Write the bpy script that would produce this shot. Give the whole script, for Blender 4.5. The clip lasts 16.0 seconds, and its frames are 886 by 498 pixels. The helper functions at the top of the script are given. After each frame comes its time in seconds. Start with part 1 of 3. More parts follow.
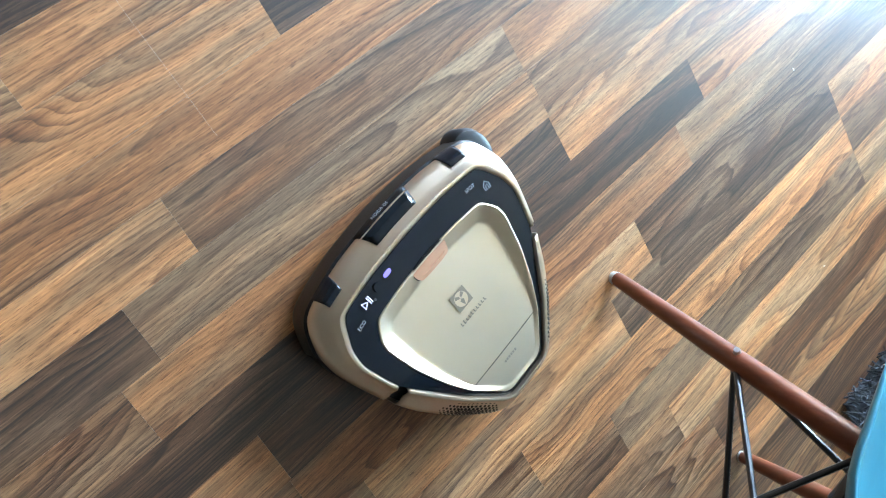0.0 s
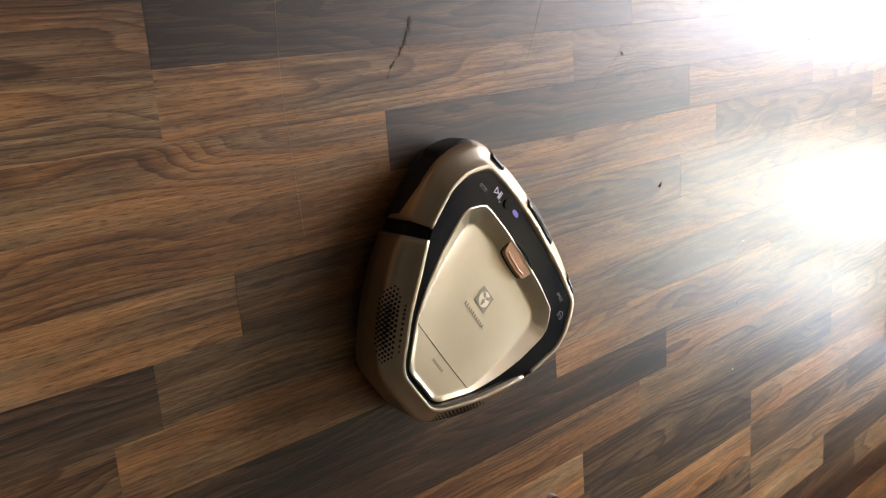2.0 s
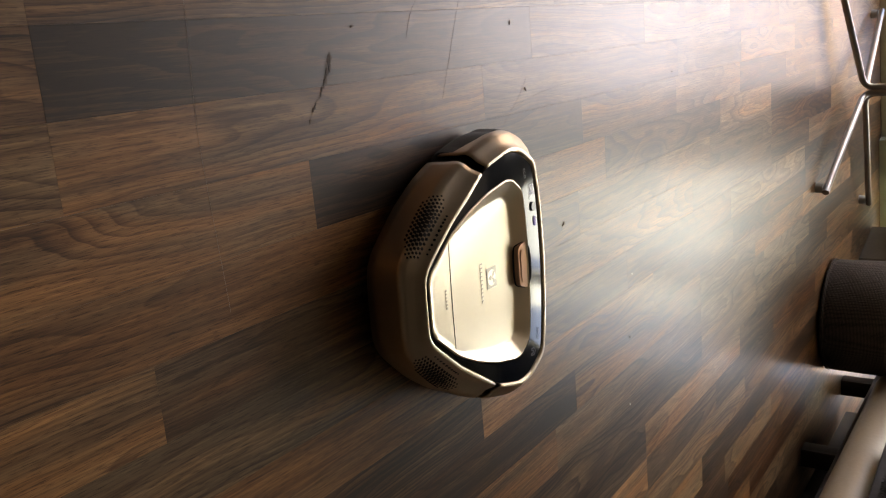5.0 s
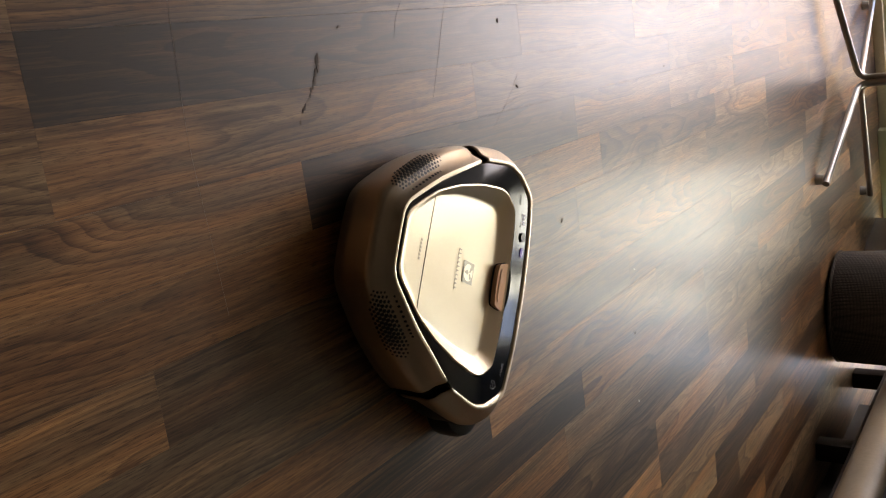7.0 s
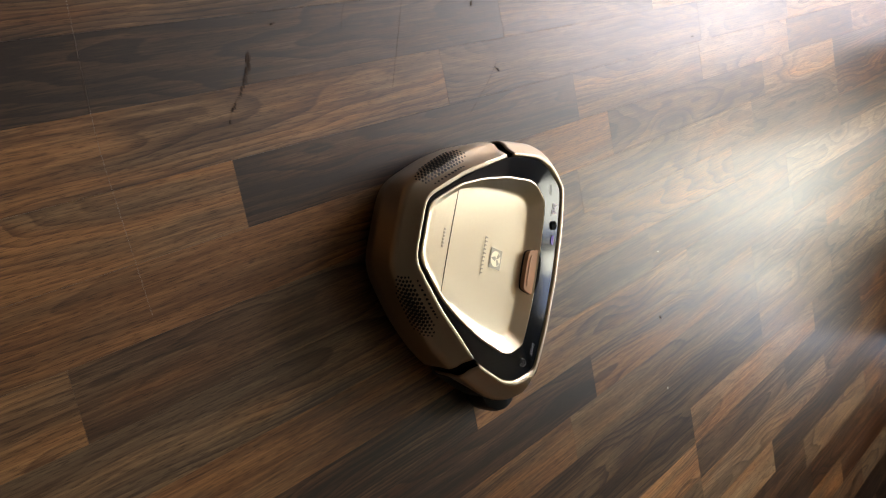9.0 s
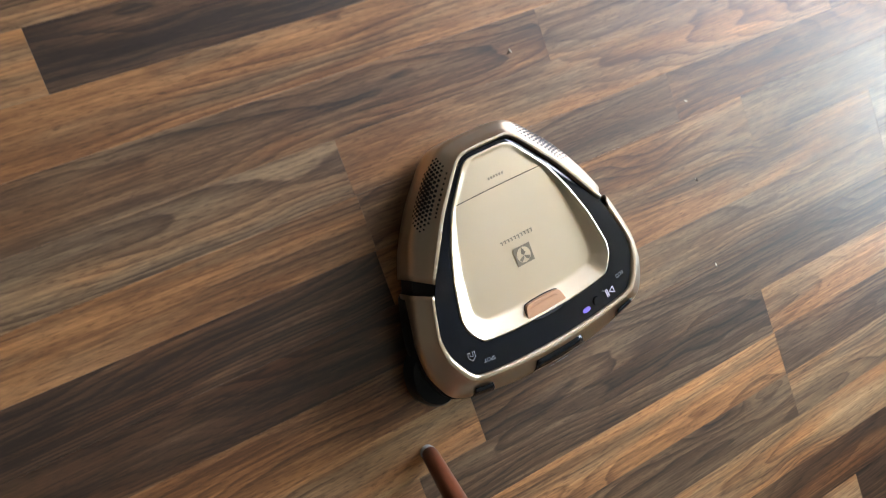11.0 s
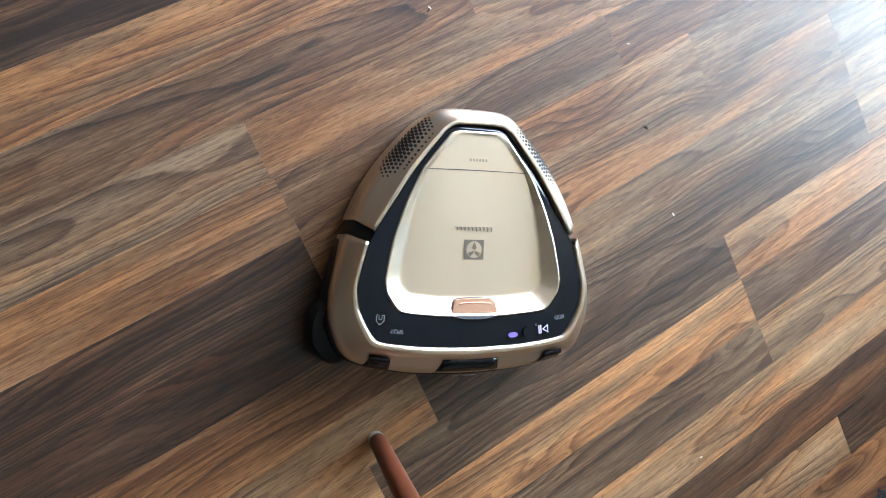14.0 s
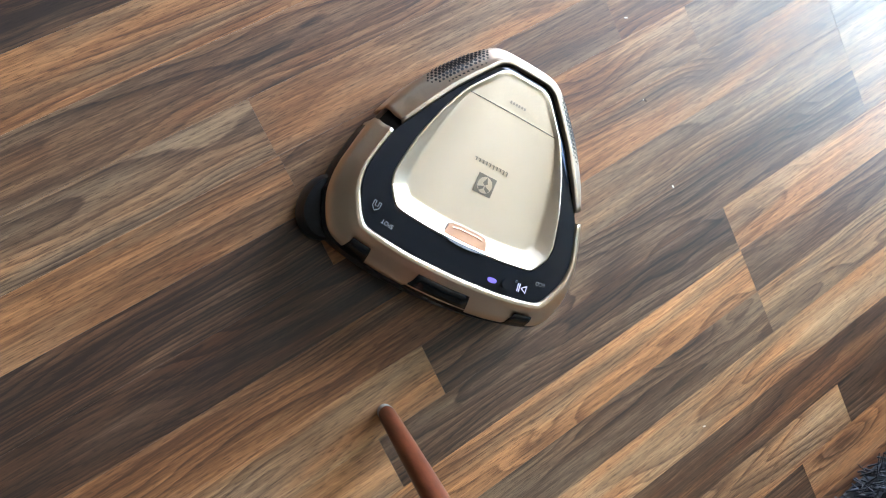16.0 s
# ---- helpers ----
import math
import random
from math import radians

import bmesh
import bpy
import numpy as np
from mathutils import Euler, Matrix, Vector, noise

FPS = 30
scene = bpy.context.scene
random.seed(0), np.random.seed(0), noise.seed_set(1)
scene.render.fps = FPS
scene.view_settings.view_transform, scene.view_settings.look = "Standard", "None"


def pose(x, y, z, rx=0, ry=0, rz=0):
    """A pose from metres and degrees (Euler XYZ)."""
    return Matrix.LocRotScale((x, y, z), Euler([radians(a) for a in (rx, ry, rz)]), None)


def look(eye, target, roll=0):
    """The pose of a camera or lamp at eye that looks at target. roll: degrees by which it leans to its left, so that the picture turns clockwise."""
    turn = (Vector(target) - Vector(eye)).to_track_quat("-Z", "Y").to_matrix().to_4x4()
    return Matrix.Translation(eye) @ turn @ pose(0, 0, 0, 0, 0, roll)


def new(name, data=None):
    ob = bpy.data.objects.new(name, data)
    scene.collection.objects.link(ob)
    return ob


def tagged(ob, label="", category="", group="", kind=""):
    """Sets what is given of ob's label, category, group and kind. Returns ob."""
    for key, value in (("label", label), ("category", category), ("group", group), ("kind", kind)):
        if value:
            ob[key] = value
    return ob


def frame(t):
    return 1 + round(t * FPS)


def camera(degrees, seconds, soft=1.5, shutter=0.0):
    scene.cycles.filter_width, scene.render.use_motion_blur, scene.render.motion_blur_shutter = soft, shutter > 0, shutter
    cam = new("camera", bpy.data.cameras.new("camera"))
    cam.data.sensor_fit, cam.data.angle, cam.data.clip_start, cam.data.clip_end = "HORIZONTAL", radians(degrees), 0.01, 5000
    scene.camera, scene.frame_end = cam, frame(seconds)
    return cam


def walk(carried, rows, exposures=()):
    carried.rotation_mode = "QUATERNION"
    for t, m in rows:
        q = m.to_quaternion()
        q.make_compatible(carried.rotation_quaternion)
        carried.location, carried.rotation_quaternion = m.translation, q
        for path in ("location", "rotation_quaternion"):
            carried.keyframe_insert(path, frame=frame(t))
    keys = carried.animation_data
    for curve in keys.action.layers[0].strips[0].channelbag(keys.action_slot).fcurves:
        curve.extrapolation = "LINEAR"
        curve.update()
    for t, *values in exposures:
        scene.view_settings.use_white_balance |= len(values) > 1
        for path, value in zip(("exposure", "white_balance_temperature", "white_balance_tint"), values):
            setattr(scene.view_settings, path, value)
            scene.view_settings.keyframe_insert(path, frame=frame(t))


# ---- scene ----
cam = camera(53.21, 16.0, soft=1.1, shutter=0.25)
walk(cam, [
    (0, pose(-0.6566, -0.7406, 0.9609, -4.42, -32.23, 55.32)),
    (0.5, pose(-0.7248, -0.8004, 0.9587, -5.13, -34.52, 60.25)),
    (1, pose(-0.7841, -0.9033, 1.0012, -5.64, -35.89, 66.63)),
    (1.5, pose(-0.7634, -0.9361, 0.9820, -7.85, -37.05, 75.89)),
    (2, pose(-0.7372, -0.9669, 0.8261, -10.54, -41.70, 84.26)),
    (2.5, pose(-0.7585, -0.9726, 0.6583, -11.88, -51.27, 84.18)),
    (3, pose(-0.7694, -0.9737, 0.6345, -9.16, -56.52, 85.42)),
    (3.5, pose(-0.7600, -0.9770, 0.6188, -7.18, -57.04, 84.71)),
    (4, pose(-0.7518, -0.9765, 0.6109, -7.14, -53.70, 83.69)),
    (4.5, pose(-0.7558, -0.9746, 0.6150, -6.78, -54.21, 82.96)),
    (4.7, pose(-0.7532, -0.9791, 0.6218, -6.81, -54.93, 82.48)),
    (6.8, pose(-0.7226, -0.9888, 0.6321, -1.24, -54.83, 76.20)),
    (7, pose(-0.7232, -0.9806, 0.6315, -0.90, -55.07, 76.44)),
    (7.5, pose(-0.7248, -0.9796, 0.6281, -1.93, -55.05, 77.03)),
    (8, pose(-0.7283, -0.9759, 0.6279, -2.24, -55.22, 76.55)),
    (8.2, pose(-0.7246, -0.9751, 0.6264, -1.74, -55.20, 76.06)),
    (10.3, pose(-0.6167, -0.5284, 1.0911, -0.59, -30.72, 71.57)),
    (10.5, pose(-0.5883, -0.5090, 1.0765, -1.24, -31.58, 70.93)),
    (11, pose(-0.4395, -0.4015, 1.0083, -0.69, -25.10, 68.55)),
    (11.5, pose(-0.3590, -0.3208, 0.9829, -0.68, -23.69, 67.21)),
    (12, pose(-0.3478, -0.2963, 0.9838, -1.83, -23.55, 62.60)),
    (12.5, pose(-0.3705, -0.2929, 0.9787, -1.41, -23.52, 62.32)),
    (13, pose(-0.3797, -0.2899, 0.9802, -1.81, -23.64, 62.83)),
    (13.5, pose(-0.4035, -0.2932, 0.9885, -1.63, -23.88, 62.73)),
    (14, pose(-0.4259, -0.2845, 0.9939, -2.06, -24.43, 63.39)),
    (14.5, pose(-0.4287, -0.2918, 0.9955, -2.00, -24.80, 63.51)),
    (15, pose(-0.4232, -0.3008, 0.9971, -2.49, -25.01, 63.44)),
    (15.5, pose(-0.4086, -0.3113, 1.0006, -2.29, -25.27, 63.04)),
    (16, pose(-0.4148, -0.3097, 0.9990, -2.09, -24.90, 62.18)),
], exposures=[(0, 6.18, 5550, 3), (0.5, 5.84, 5800, 5), (1.0, 5.3, 6450, 11), (1.5, 5.05, 7100, 15), (2.0, 4.46, 7800, 19), (2.5, 3.85, 8300, 20), (3.0, 3.42, 8700, 21),
              (8.2, 3.42, 8700, 23), (10.3, 4.65, 7300, 16), (11.0, 4.95, 6700, 14), (11.5, 5.2, 6100, 12), (12.0, 5.38, 5950, 12), (16, 5.38, 5950, 12)])

# ---- world and light ----
world = bpy.data.worlds.new("sky")
scene.world = world
world.use_nodes = True
wn = world.node_tree.nodes
sky = wn.new("ShaderNodeTexSky")
sky.sky_type, sky.sun_disc = "NISHITA", False
sky.sun_elevation, sky.sun_rotation = radians(68), radians(170)
world.node_tree.links.new(sky.outputs[0], wn["Background"].inputs[0])
wn["Background"].inputs[1].default_value = 0.12

# the window wall stands a little askew to the floor planks
WALL_TURN = 12.0
WALL = pose(-0.25, 3.13, 0, 0, 0, WALL_TURN)


def window_lamp(name, x0, x1, z0, z1, watts, colour):
    lamp = bpy.data.lights.new(name, "AREA")
    lamp.shape, lamp.size, lamp.size_y, lamp.energy, lamp.color = "RECTANGLE", x1 - x0, z1 - z0, watts, colour
    ob = new(name, lamp)
    ob.matrix_world = WALL @ pose((x0 + x1) / 2, 0.27, (z0 + z1) / 2, -90, 0, 0)
    return ob


window_lamp("window_light_1", -2.35, -0.12, 0.98, 2.18, 7.2, (0.89, 0.935, 1.0))
window_lamp("window_light_2", 0.23, 0.82, 0.70, 2.18, 1.85, (0.87, 1.0, 0.80))
window_lamp("window_light_3", 0.92, 1.18, 0.70, 2.18, 1.15, (0.87, 1.0, 0.80))

sun = bpy.data.lights.new("sun", "SUN")
sun.energy, sun.angle, sun.color = 4.0, radians(0.5), (1.0, 0.94, 0.86)
new("sun", sun).matrix_world = look((0, 0, 30), (-2, 12, 0))


# ---- materials ----
STRIP = 0.0714  # width of a floor strip


def mat(name, colour=(0.5, 0.5, 0.5), rough=0.5, metal=0.0, coat=0.0):
    m = bpy.data.materials.new(name)
    m.use_nodes = True
    b = m.node_tree.nodes["Principled BSDF"]
    b.inputs["Base Color"].default_value = (*colour, 1)
    b.inputs["Roughness"].default_value = rough
    b.inputs["Metallic"].default_value = metal
    b.inputs["Coat Weight"].default_value = coat
    return m


class Nodes:
    """Short names for building a node material."""

    def __init__(self, m):
        self.t = m.node_tree
        self.b = self.t.nodes["Principled BSDF"]

    def add(self, kind, **sets):
        n = self.t.nodes.new(kind)
        for k, v in sets.items():
            n.inputs[k.replace("_", " ")].default_value = v
        return n

    def link(self, a, b):
        self.t.links.new(a, b)

    def ramp(self, source, stops):
        r = self.t.nodes.new("ShaderNodeValToRGB")
        while len(r.color_ramp.elements) < len(stops):
            r.color_ramp.elements.new(0.5)
        for e, (p, c) in zip(r.color_ramp.elements, stops):
            e.position, e.color = p, (*c, 1)
        self.link(source, r.inputs[0])
        return r.outputs[0]

    def mix(self, kind, fac, a, b):
        n = self.t.nodes.new("ShaderNodeMix")
        n.data_type, n.blend_type = "RGBA", kind
        for sock, v in ((n.inputs[0], fac), (n.inputs[6], a), (n.inputs[7], b)):
            if isinstance(v, (int, float, tuple)):
                sock.default_value = v
            else:
                self.link(v, sock)
        return n.outputs[2]

    def math(self, op, a, b=0.0):
        n = self.t.nodes.new("ShaderNodeMath")
        n.operation = op
        for sock, v in ((n.inputs[0], a), (n.inputs[1], b)):
            if isinstance(v, (int, float)):
                sock.default_value = v
            else:
                self.link(v, sock)
        return n.outputs[0]

    def bump(self, height, strength, distance=0.001):
        n = self.add("ShaderNodeBump", Strength=strength, Distance=distance)
        self.link(height, n.inputs["Height"])
        self.link(n.outputs[0], self.b.inputs["Normal"])


def wood_floor():
    """Walnut laminate: nested arches along each plank, drawn-out fibres, pores, and patches of grey and orange."""
    m = mat("walnut_laminate", rough=0.3)
    n = Nodes(m)
    geo = n.add("ShaderNodeNewGeometry")
    info = n.add("ShaderNodeObjectInfo")
    rnd = n.math("FRACT", n.math("ADD", info.outputs["Random"], geo.outputs["Random Per Island"]))
    more = lambda f: n.math("FRACT", n.math("MULTIPLY", rnd, f))
    shift = n.t.nodes.new("ShaderNodeCombineXYZ")
    for k, f in enumerate((37.0, 91.0, 13.0)):
        n.link(n.math("MULTIPLY", rnd, f), shift.inputs[k])
    pos = n.t.nodes.new("ShaderNodeVectorMath")
    pos.operation = "ADD"
    n.link(geo.outputs["Position"], pos.inputs[0])
    n.link(shift.outputs[0], pos.inputs[1])
    where = n.t.nodes.new("ShaderNodeSeparateXYZ")
    n.link(geo.outputs["Position"], where.inputs[0])

    def stretched(sx, sy):
        mp = n.t.nodes.new("ShaderNodeMapping")
        mp.inputs["Scale"].default_value = (sx, sy, 1)
        n.link(pos.outputs[0], mp.inputs[0])
        return mp.outputs[0]

    def noise(sx, sy, detail, rough, distortion=0.0):
        t = n.add("ShaderNodeTexNoise", Scale=1.0, Detail=detail, Roughness=rough, Distortion=distortion)
        n.link(stretched(sx, sy), t.inputs["Vector"])
        return n.math("SUBTRACT", t.outputs[0], 0.5)

    def smooth(value, lo, hi, to_lo=0.0, to_hi=1.0):
        r = n.t.nodes.new("ShaderNodeMapRange")
        r.interpolation_type = "SMOOTHSTEP"
        for key, v in (("From Min", lo), ("From Max", hi), ("To Min", to_lo), ("To Max", to_hi)):
            r.inputs[key].default_value = v
        n.link(value, r.inputs[0])
        return r.outputs[0]

    # heart of the tree: under the plank (arches) or beside it (straight lines)
    u = n.math("SUBTRACT", n.math("FRACT", n.math("DIVIDE", where.outputs[0], STRIP)), 0.5)
    side = n.math("SUBTRACT", more(29.3), 0.5)
    side = n.math("MULTIPLY", n.math("MULTIPLY", side, n.math("ABSOLUTE", side)), 4.6)
    u = n.math("SUBTRACT", u, side)
    bend = n.math("ADD", n.math("MULTIPLY", more(17.7), 4.0), 4.0)
    wide = noise(13, 2.6, 2.0, 0.45)
    tiny = noise(75, 9, 3.0, 0.6)
    along = n.math("MULTIPLY", where.outputs[1], n.math("SUBTRACT", n.math("MULTIPLY", more(5.9), 14.0), 7.0))
    r = n.math("ADD", n.math("MULTIPLY", n.math("MULTIPLY", u, u), bend), along)
    r = n.math("ADD", r, n.math("MULTIPLY", wide, 9.0))
    r = n.math("ADD", r, n.math("MULTIPLY", tiny, 0.55))
    # few knots, which the rings run round
    cell = n.add("ShaderNodeTexVoronoi", Scale=1.0)
    n.link(stretched(9.0, 2.6), cell.inputs["Vector"])
    knot = smooth(cell.outputs["Distance"], 0.0, 0.30, 1.0, 0.0)
    r = n.math("ADD", r, n.math("MULTIPLY", knot, 2.4))
    saw = n.math("FRACT", r)
    late = n.math("MULTIPLY", n.math("POWER", saw, 2.6), smooth(saw, 0.90, 1.0, 1.0, 0.0))
    slow = n.math("SINE", n.math("MULTIPLY", r, 1.35))
    fade = smooth(noise(10, 2.2, 1.0, 0.4), -0.20, 0.08, 0.15, 1.0)
    late = n.math("MULTIPLY", late, fade)
    fibre = noise(430, 14, 4.0, 0.65)
    lines = noise(560, 4.5, 2.0, 0.5)
    streak = noise(85, 2.6, 4.0, 0.62, 0.15)
    cloud = noise(21, 3.4, 3.0, 0.55, 0.4)
    pores = noise(1000, 62, 2.0, 0.6)
    v = n.math("ADD", n.math("MULTIPLY", late, -0.27), 0.53)
    for part_of, weight in ((slow, 0.045), (fibre, 0.50), (lines, 0.26), (streak, 0.30), (cloud, 0.38), (knot, -0.12)):
        v = n.math("ADD", v, n.math("MULTIPLY", part_of, weight))
    paint = n.t.nodes.new("ShaderNodeSeparateColor")
    n.link(info.outputs["Color"], paint.inputs[0])
    spread = n.math("MULTIPLY", n.math("SUBTRACT", rnd, 0.5), paint.outputs[2])
    v = n.math("ADD", v, n.math("MULTIPLY", n.math("SUBTRACT", n.math("ADD", paint.outputs[0], spread), 0.5), 0.72))
    col = n.ramp(v, [(0.18, (0.021, 0.0110, 0.0078)), (0.36, (0.076, 0.040, 0.0250)), (0.54, (0.172, 0.108, 0.070)),
                     (0.72, (0.325, 0.215, 0.142)), (0.90, (0.50, 0.355, 0.245))])
    warm = n.math("ADD", paint.outputs[1], n.math("MULTIPLY", n.math("SUBTRACT", more(7.31), 0.5), paint.outputs[2]))
    tint = noise(30, 4.2, 2.0, 0.5)
    warm = n.math("ADD", warm, n.math("MULTIPLY", tint, 1.7))
    warm = n.math("ADD", warm, n.math("MULTIPLY", slow, 0.12))
    hue = n.ramp(warm, [(0.0, (0.98, 1.01, 0.86)), (0.35, (1.06, 1.01, 0.79)), (0.65, (1.16, 0.99, 0.69)), (1.0, (1.36, 0.95, 0.53))])
    col = n.mix("MULTIPLY", 1.0, col, hue)
    dots = n.ramp(n.math("ADD", pores, 0.5), [(0.34, (0.45, 0.40, 0.38)), (0.46, (1, 1, 1)), (0.60, (1, 1, 1)), (0.70, (1.22, 1.2, 1.18))])
    col = n.mix("MULTIPLY", 0.95, col, dots)
    n.link(col, n.b.inputs["Base Color"])
    n.b.inputs["Specular IOR Level"].default_value = 0.64
    n.link(n.math("ADD", n.math("MULTIPLY", cloud, 0.05), 0.395), n.b.inputs["Roughness"])
    n.b.inputs["Coat Weight"].default_value = 0.11
    n.b.inputs["Coat Roughness"].default_value = 0.17
    n.bump(fibre, 0.05, 0.0004)
    return m


def metal_paint(name, colour, rough, metal, flake=0.06):
    m = mat(name, colour, rough, metal)
    n = Nodes(m)
    co = n.t.nodes.new("ShaderNodeTexCoord")
    flakes = n.add("ShaderNodeTexNoise", Scale=2600.0, Detail=1.0)
    broad = n.add("ShaderNodeTexNoise", Scale=9.0, Detail=3.0)
    n.link(co.outputs["Object"], flakes.inputs["Vector"])
    n.link(co.outputs["Object"], broad.inputs["Vector"])
    lo, hi = tuple(c * (1 - flake) for c in colour), tuple(min(1, c * (1 + flake)) for c in colour)
    n.link(n.ramp(flakes.outputs[0], [(0.35, lo), (0.65, hi)]), n.b.inputs["Base Color"])
    n.link(n.math("ADD", n.math("MULTIPLY", broad.outputs[0], 0.08), rough - 0.04), n.b.inputs["Roughness"])
    n.bump(flakes.outputs[0], 0.03, 0.0003)
    return m


def speckled(name, colour, rough, scale, amount, bump=0.2, metal=0.0, stretch=(1, 1, 1), distance=0.002):
    """A plain surface with tone and relief at two scales."""
    m = mat(name, colour, rough, metal)
    n = Nodes(m)
    co = n.t.nodes.new("ShaderNodeTexCoord")
    mp = n.t.nodes.new("ShaderNodeMapping")
    mp.inputs["Scale"].default_value = stretch
    n.link(co.outputs["Object"], mp.inputs[0])
    a = n.add("ShaderNodeTexNoise", Scale=scale, Detail=5.0, Roughness=0.65)
    b = n.add("ShaderNodeTexNoise", Scale=scale / 9, Detail=3.0)
    n.link(mp.outputs[0], a.inputs["Vector"])
    n.link(mp.outputs[0], b.inputs["Vector"])
    v = n.math("ADD", n.math("MULTIPLY", a.outputs[0], 0.6), n.math("MULTIPLY", b.outputs[0], 0.4))
    lo, hi = tuple(c * (1 - amount) for c in colour), tuple(min(1, c * (1 + amount)) for c in colour)
    n.link(n.ramp(v, [(0.3, lo), (0.7, hi)]), n.b.inputs["Base Color"])
    n.bump(a.outputs[0], bump, distance)
    return m


def weave():
    m = mat("woven_fabric", (0.10, 0.085, 0.075), 0.85)
    n = Nodes(m)
    co = n.t.nodes.new("ShaderNodeTexCoord")
    waves = []
    for axis in ("X", "Y", "Z"):
        w = n.add("ShaderNodeTexWave", Scale=75.0, Distortion=0.4, Detail=1.0)
        w.bands_direction = axis
        n.link(co.outputs["Object"], w.inputs["Vector"])
        waves.append(w.outputs["Fac"])
    v = n.math("MULTIPLY", n.math("ADD", waves[0], waves[1]), waves[2])
    n.link(n.ramp(v, [(0.1, (0.038, 0.031, 0.026)), (0.9, (0.12, 0.098, 0.082))]), n.b.inputs["Base Color"])
    n.bump(v, 0.6, 0.003)
    return m


FLOOR = wood_floor()
GOLD = metal_paint("champagne_gold_paint", (0.63, 0.525, 0.40), 0.35, 1.0)
LID = metal_paint("brushed_gold_lid", (0.76, 0.655, 0.49), 0.36, 0.9, 0.03)
COPPER = metal_paint("copper_latch", (0.66, 0.39, 0.25), 0.36, 0.7)
GLOSS = mat("gloss_black_plastic", (0.006, 0.008, 0.011), 0.10)
GLOSS.node_tree.nodes["Principled BSDF"].inputs["Specular IOR Level"].default_value = 0.32
MATT = speckled("matt_black_plastic", (0.006, 0.006, 0.0065), 0.4, 300, 0.3, 0.1)
RUBBER = speckled("dark_blue_grey_rubber", (0.010, 0.013, 0.016), 0.35, 200, 0.2, 0.1)
PRINT = mat("pale_print", (0.30, 0.31, 0.32), 0.5)
GREY_PRINT = mat("grey_print", (0.30, 0.265, 0.21), 0.36, 0.75)
FAINT_PRINT = mat("faint_grey_print", (0.42, 0.36, 0.275), 0.4, 0.6)
GLOW = mat("indigo_display", (0.1, 0.08, 0.3), 0.3)
GLOW.node_tree.nodes["Principled BSDF"].inputs["Emission Color"].default_value = (0.30, 0.22, 0.95, 1)
GLOW.node_tree.nodes["Principled BSDF"].inputs["Emission Strength"].default_value = 0.017
LIT = mat("lit_white_icon", (0.3, 0.3, 0.34), 0.4)
LIT.node_tree.nodes["Principled BSDF"].inputs["Emission Color"].default_value = (0.72, 0.68, 1.0, 1)
LIT.node_tree.nodes["Principled BSDF"].inputs["Emission Strength"].default_value = 0.017
WALNUT = speckled("red_brown_stained_wood", (0.125, 0.036, 0.015), 0.38, 120, 0.35, 0.08, stretch=(1, 1, 0.12))
BLACK_WIRE = speckled("black_lacquered_wire", (0.012, 0.012, 0.013), 0.28, 200, 0.3, 0.05)
TURQUOISE = speckled("turquoise_plastic", (0.052, 0.195, 0.27), 0.35, 160, 0.06, 0.04)
STEEL = speckled("brushed_steel_tube", (0.42, 0.39, 0.36), 0.3, 260, 0.12, 0.05, metal=1.0)
FELT = speckled("grey_felt_pad", (0.45, 0.45, 0.44), 0.9, 400, 0.2, 0.4)
WEAVE = weave()
LEATHER = speckled("beige_leather", (0.26, 0.21, 0.15), 0.5, 90, 0.12, 0.25)
BLACK_WOOD = speckled("black_stained_wood", (0.022, 0.018, 0.016), 0.4, 140, 0.35, 0.1, stretch=(1, 1, 0.15))
for dark in (MATT, RUBBER, WALNUT, BLACK_WOOD):
    dark.node_tree.nodes["Principled BSDF"].inputs["Specular IOR Level"].default_value = 0.3
SHAG = speckled("blue_grey_shag", (0.040, 0.047, 0.056), 0.8, 60, 0.55, 0.1)
SHAG_DARK = speckled("charcoal_shag", (0.028, 0.028, 0.033), 0.8, 60, 0.5, 0.1)
WHITE = speckled("warm_grey_wall_paint", (0.17, 0.158, 0.142), 0.8, 80, 0.05, 0.1)
CEILING = speckled("grey_ceiling_paint", (0.27, 0.26, 0.24), 0.85, 80, 0.04, 0.1)
FRAME = speckled("cream_window_paint", (0.84, 0.80, 0.68), 0.45, 60, 0.08, 0.08)
TRIM = speckled("olive_grey_trim", (0.66, 0.62, 0.46), 0.5, 70, 0.15, 0.1)
CREAM_TOP_LIT_SIDE = speckled("cream_top_and_lit_side", (0.80, 0.77, 0.60), 0.7, 120, 0.06, 0.1)
TAUPE = speckled("taupe_cabinet_paint", (0.42, 0.37, 0.29), 0.6, 90, 0.06, 0.08)
PLINTH = speckled("dark_brown_plinth", (0.20, 0.165, 0.125), 0.55, 90, 0.15, 0.08)
FROSTED = speckled("frosted_cream_plastic", (0.78, 0.80, 0.60), 0.45, 60, 0.05, 0.05)
FROSTED.node_tree.nodes["Principled BSDF"].inputs["Transmission Weight"].default_value = 0.55
FROSTED.node_tree.nodes["Principled BSDF"].inputs["Roughness"].default_value = 0.6
STONE = speckled("pale_sandstone", (0.62, 0.50, 0.36), 0.8, 40, 0.12, 0.3)
SCUFF = speckled("dried_dark_stain", (0.060, 0.036, 0.024), 0.5, 300, 0.4, 0.2)
SCUFF.node_tree.nodes["Principled BSDF"].inputs["Specular IOR Level"].default_value = 0.15
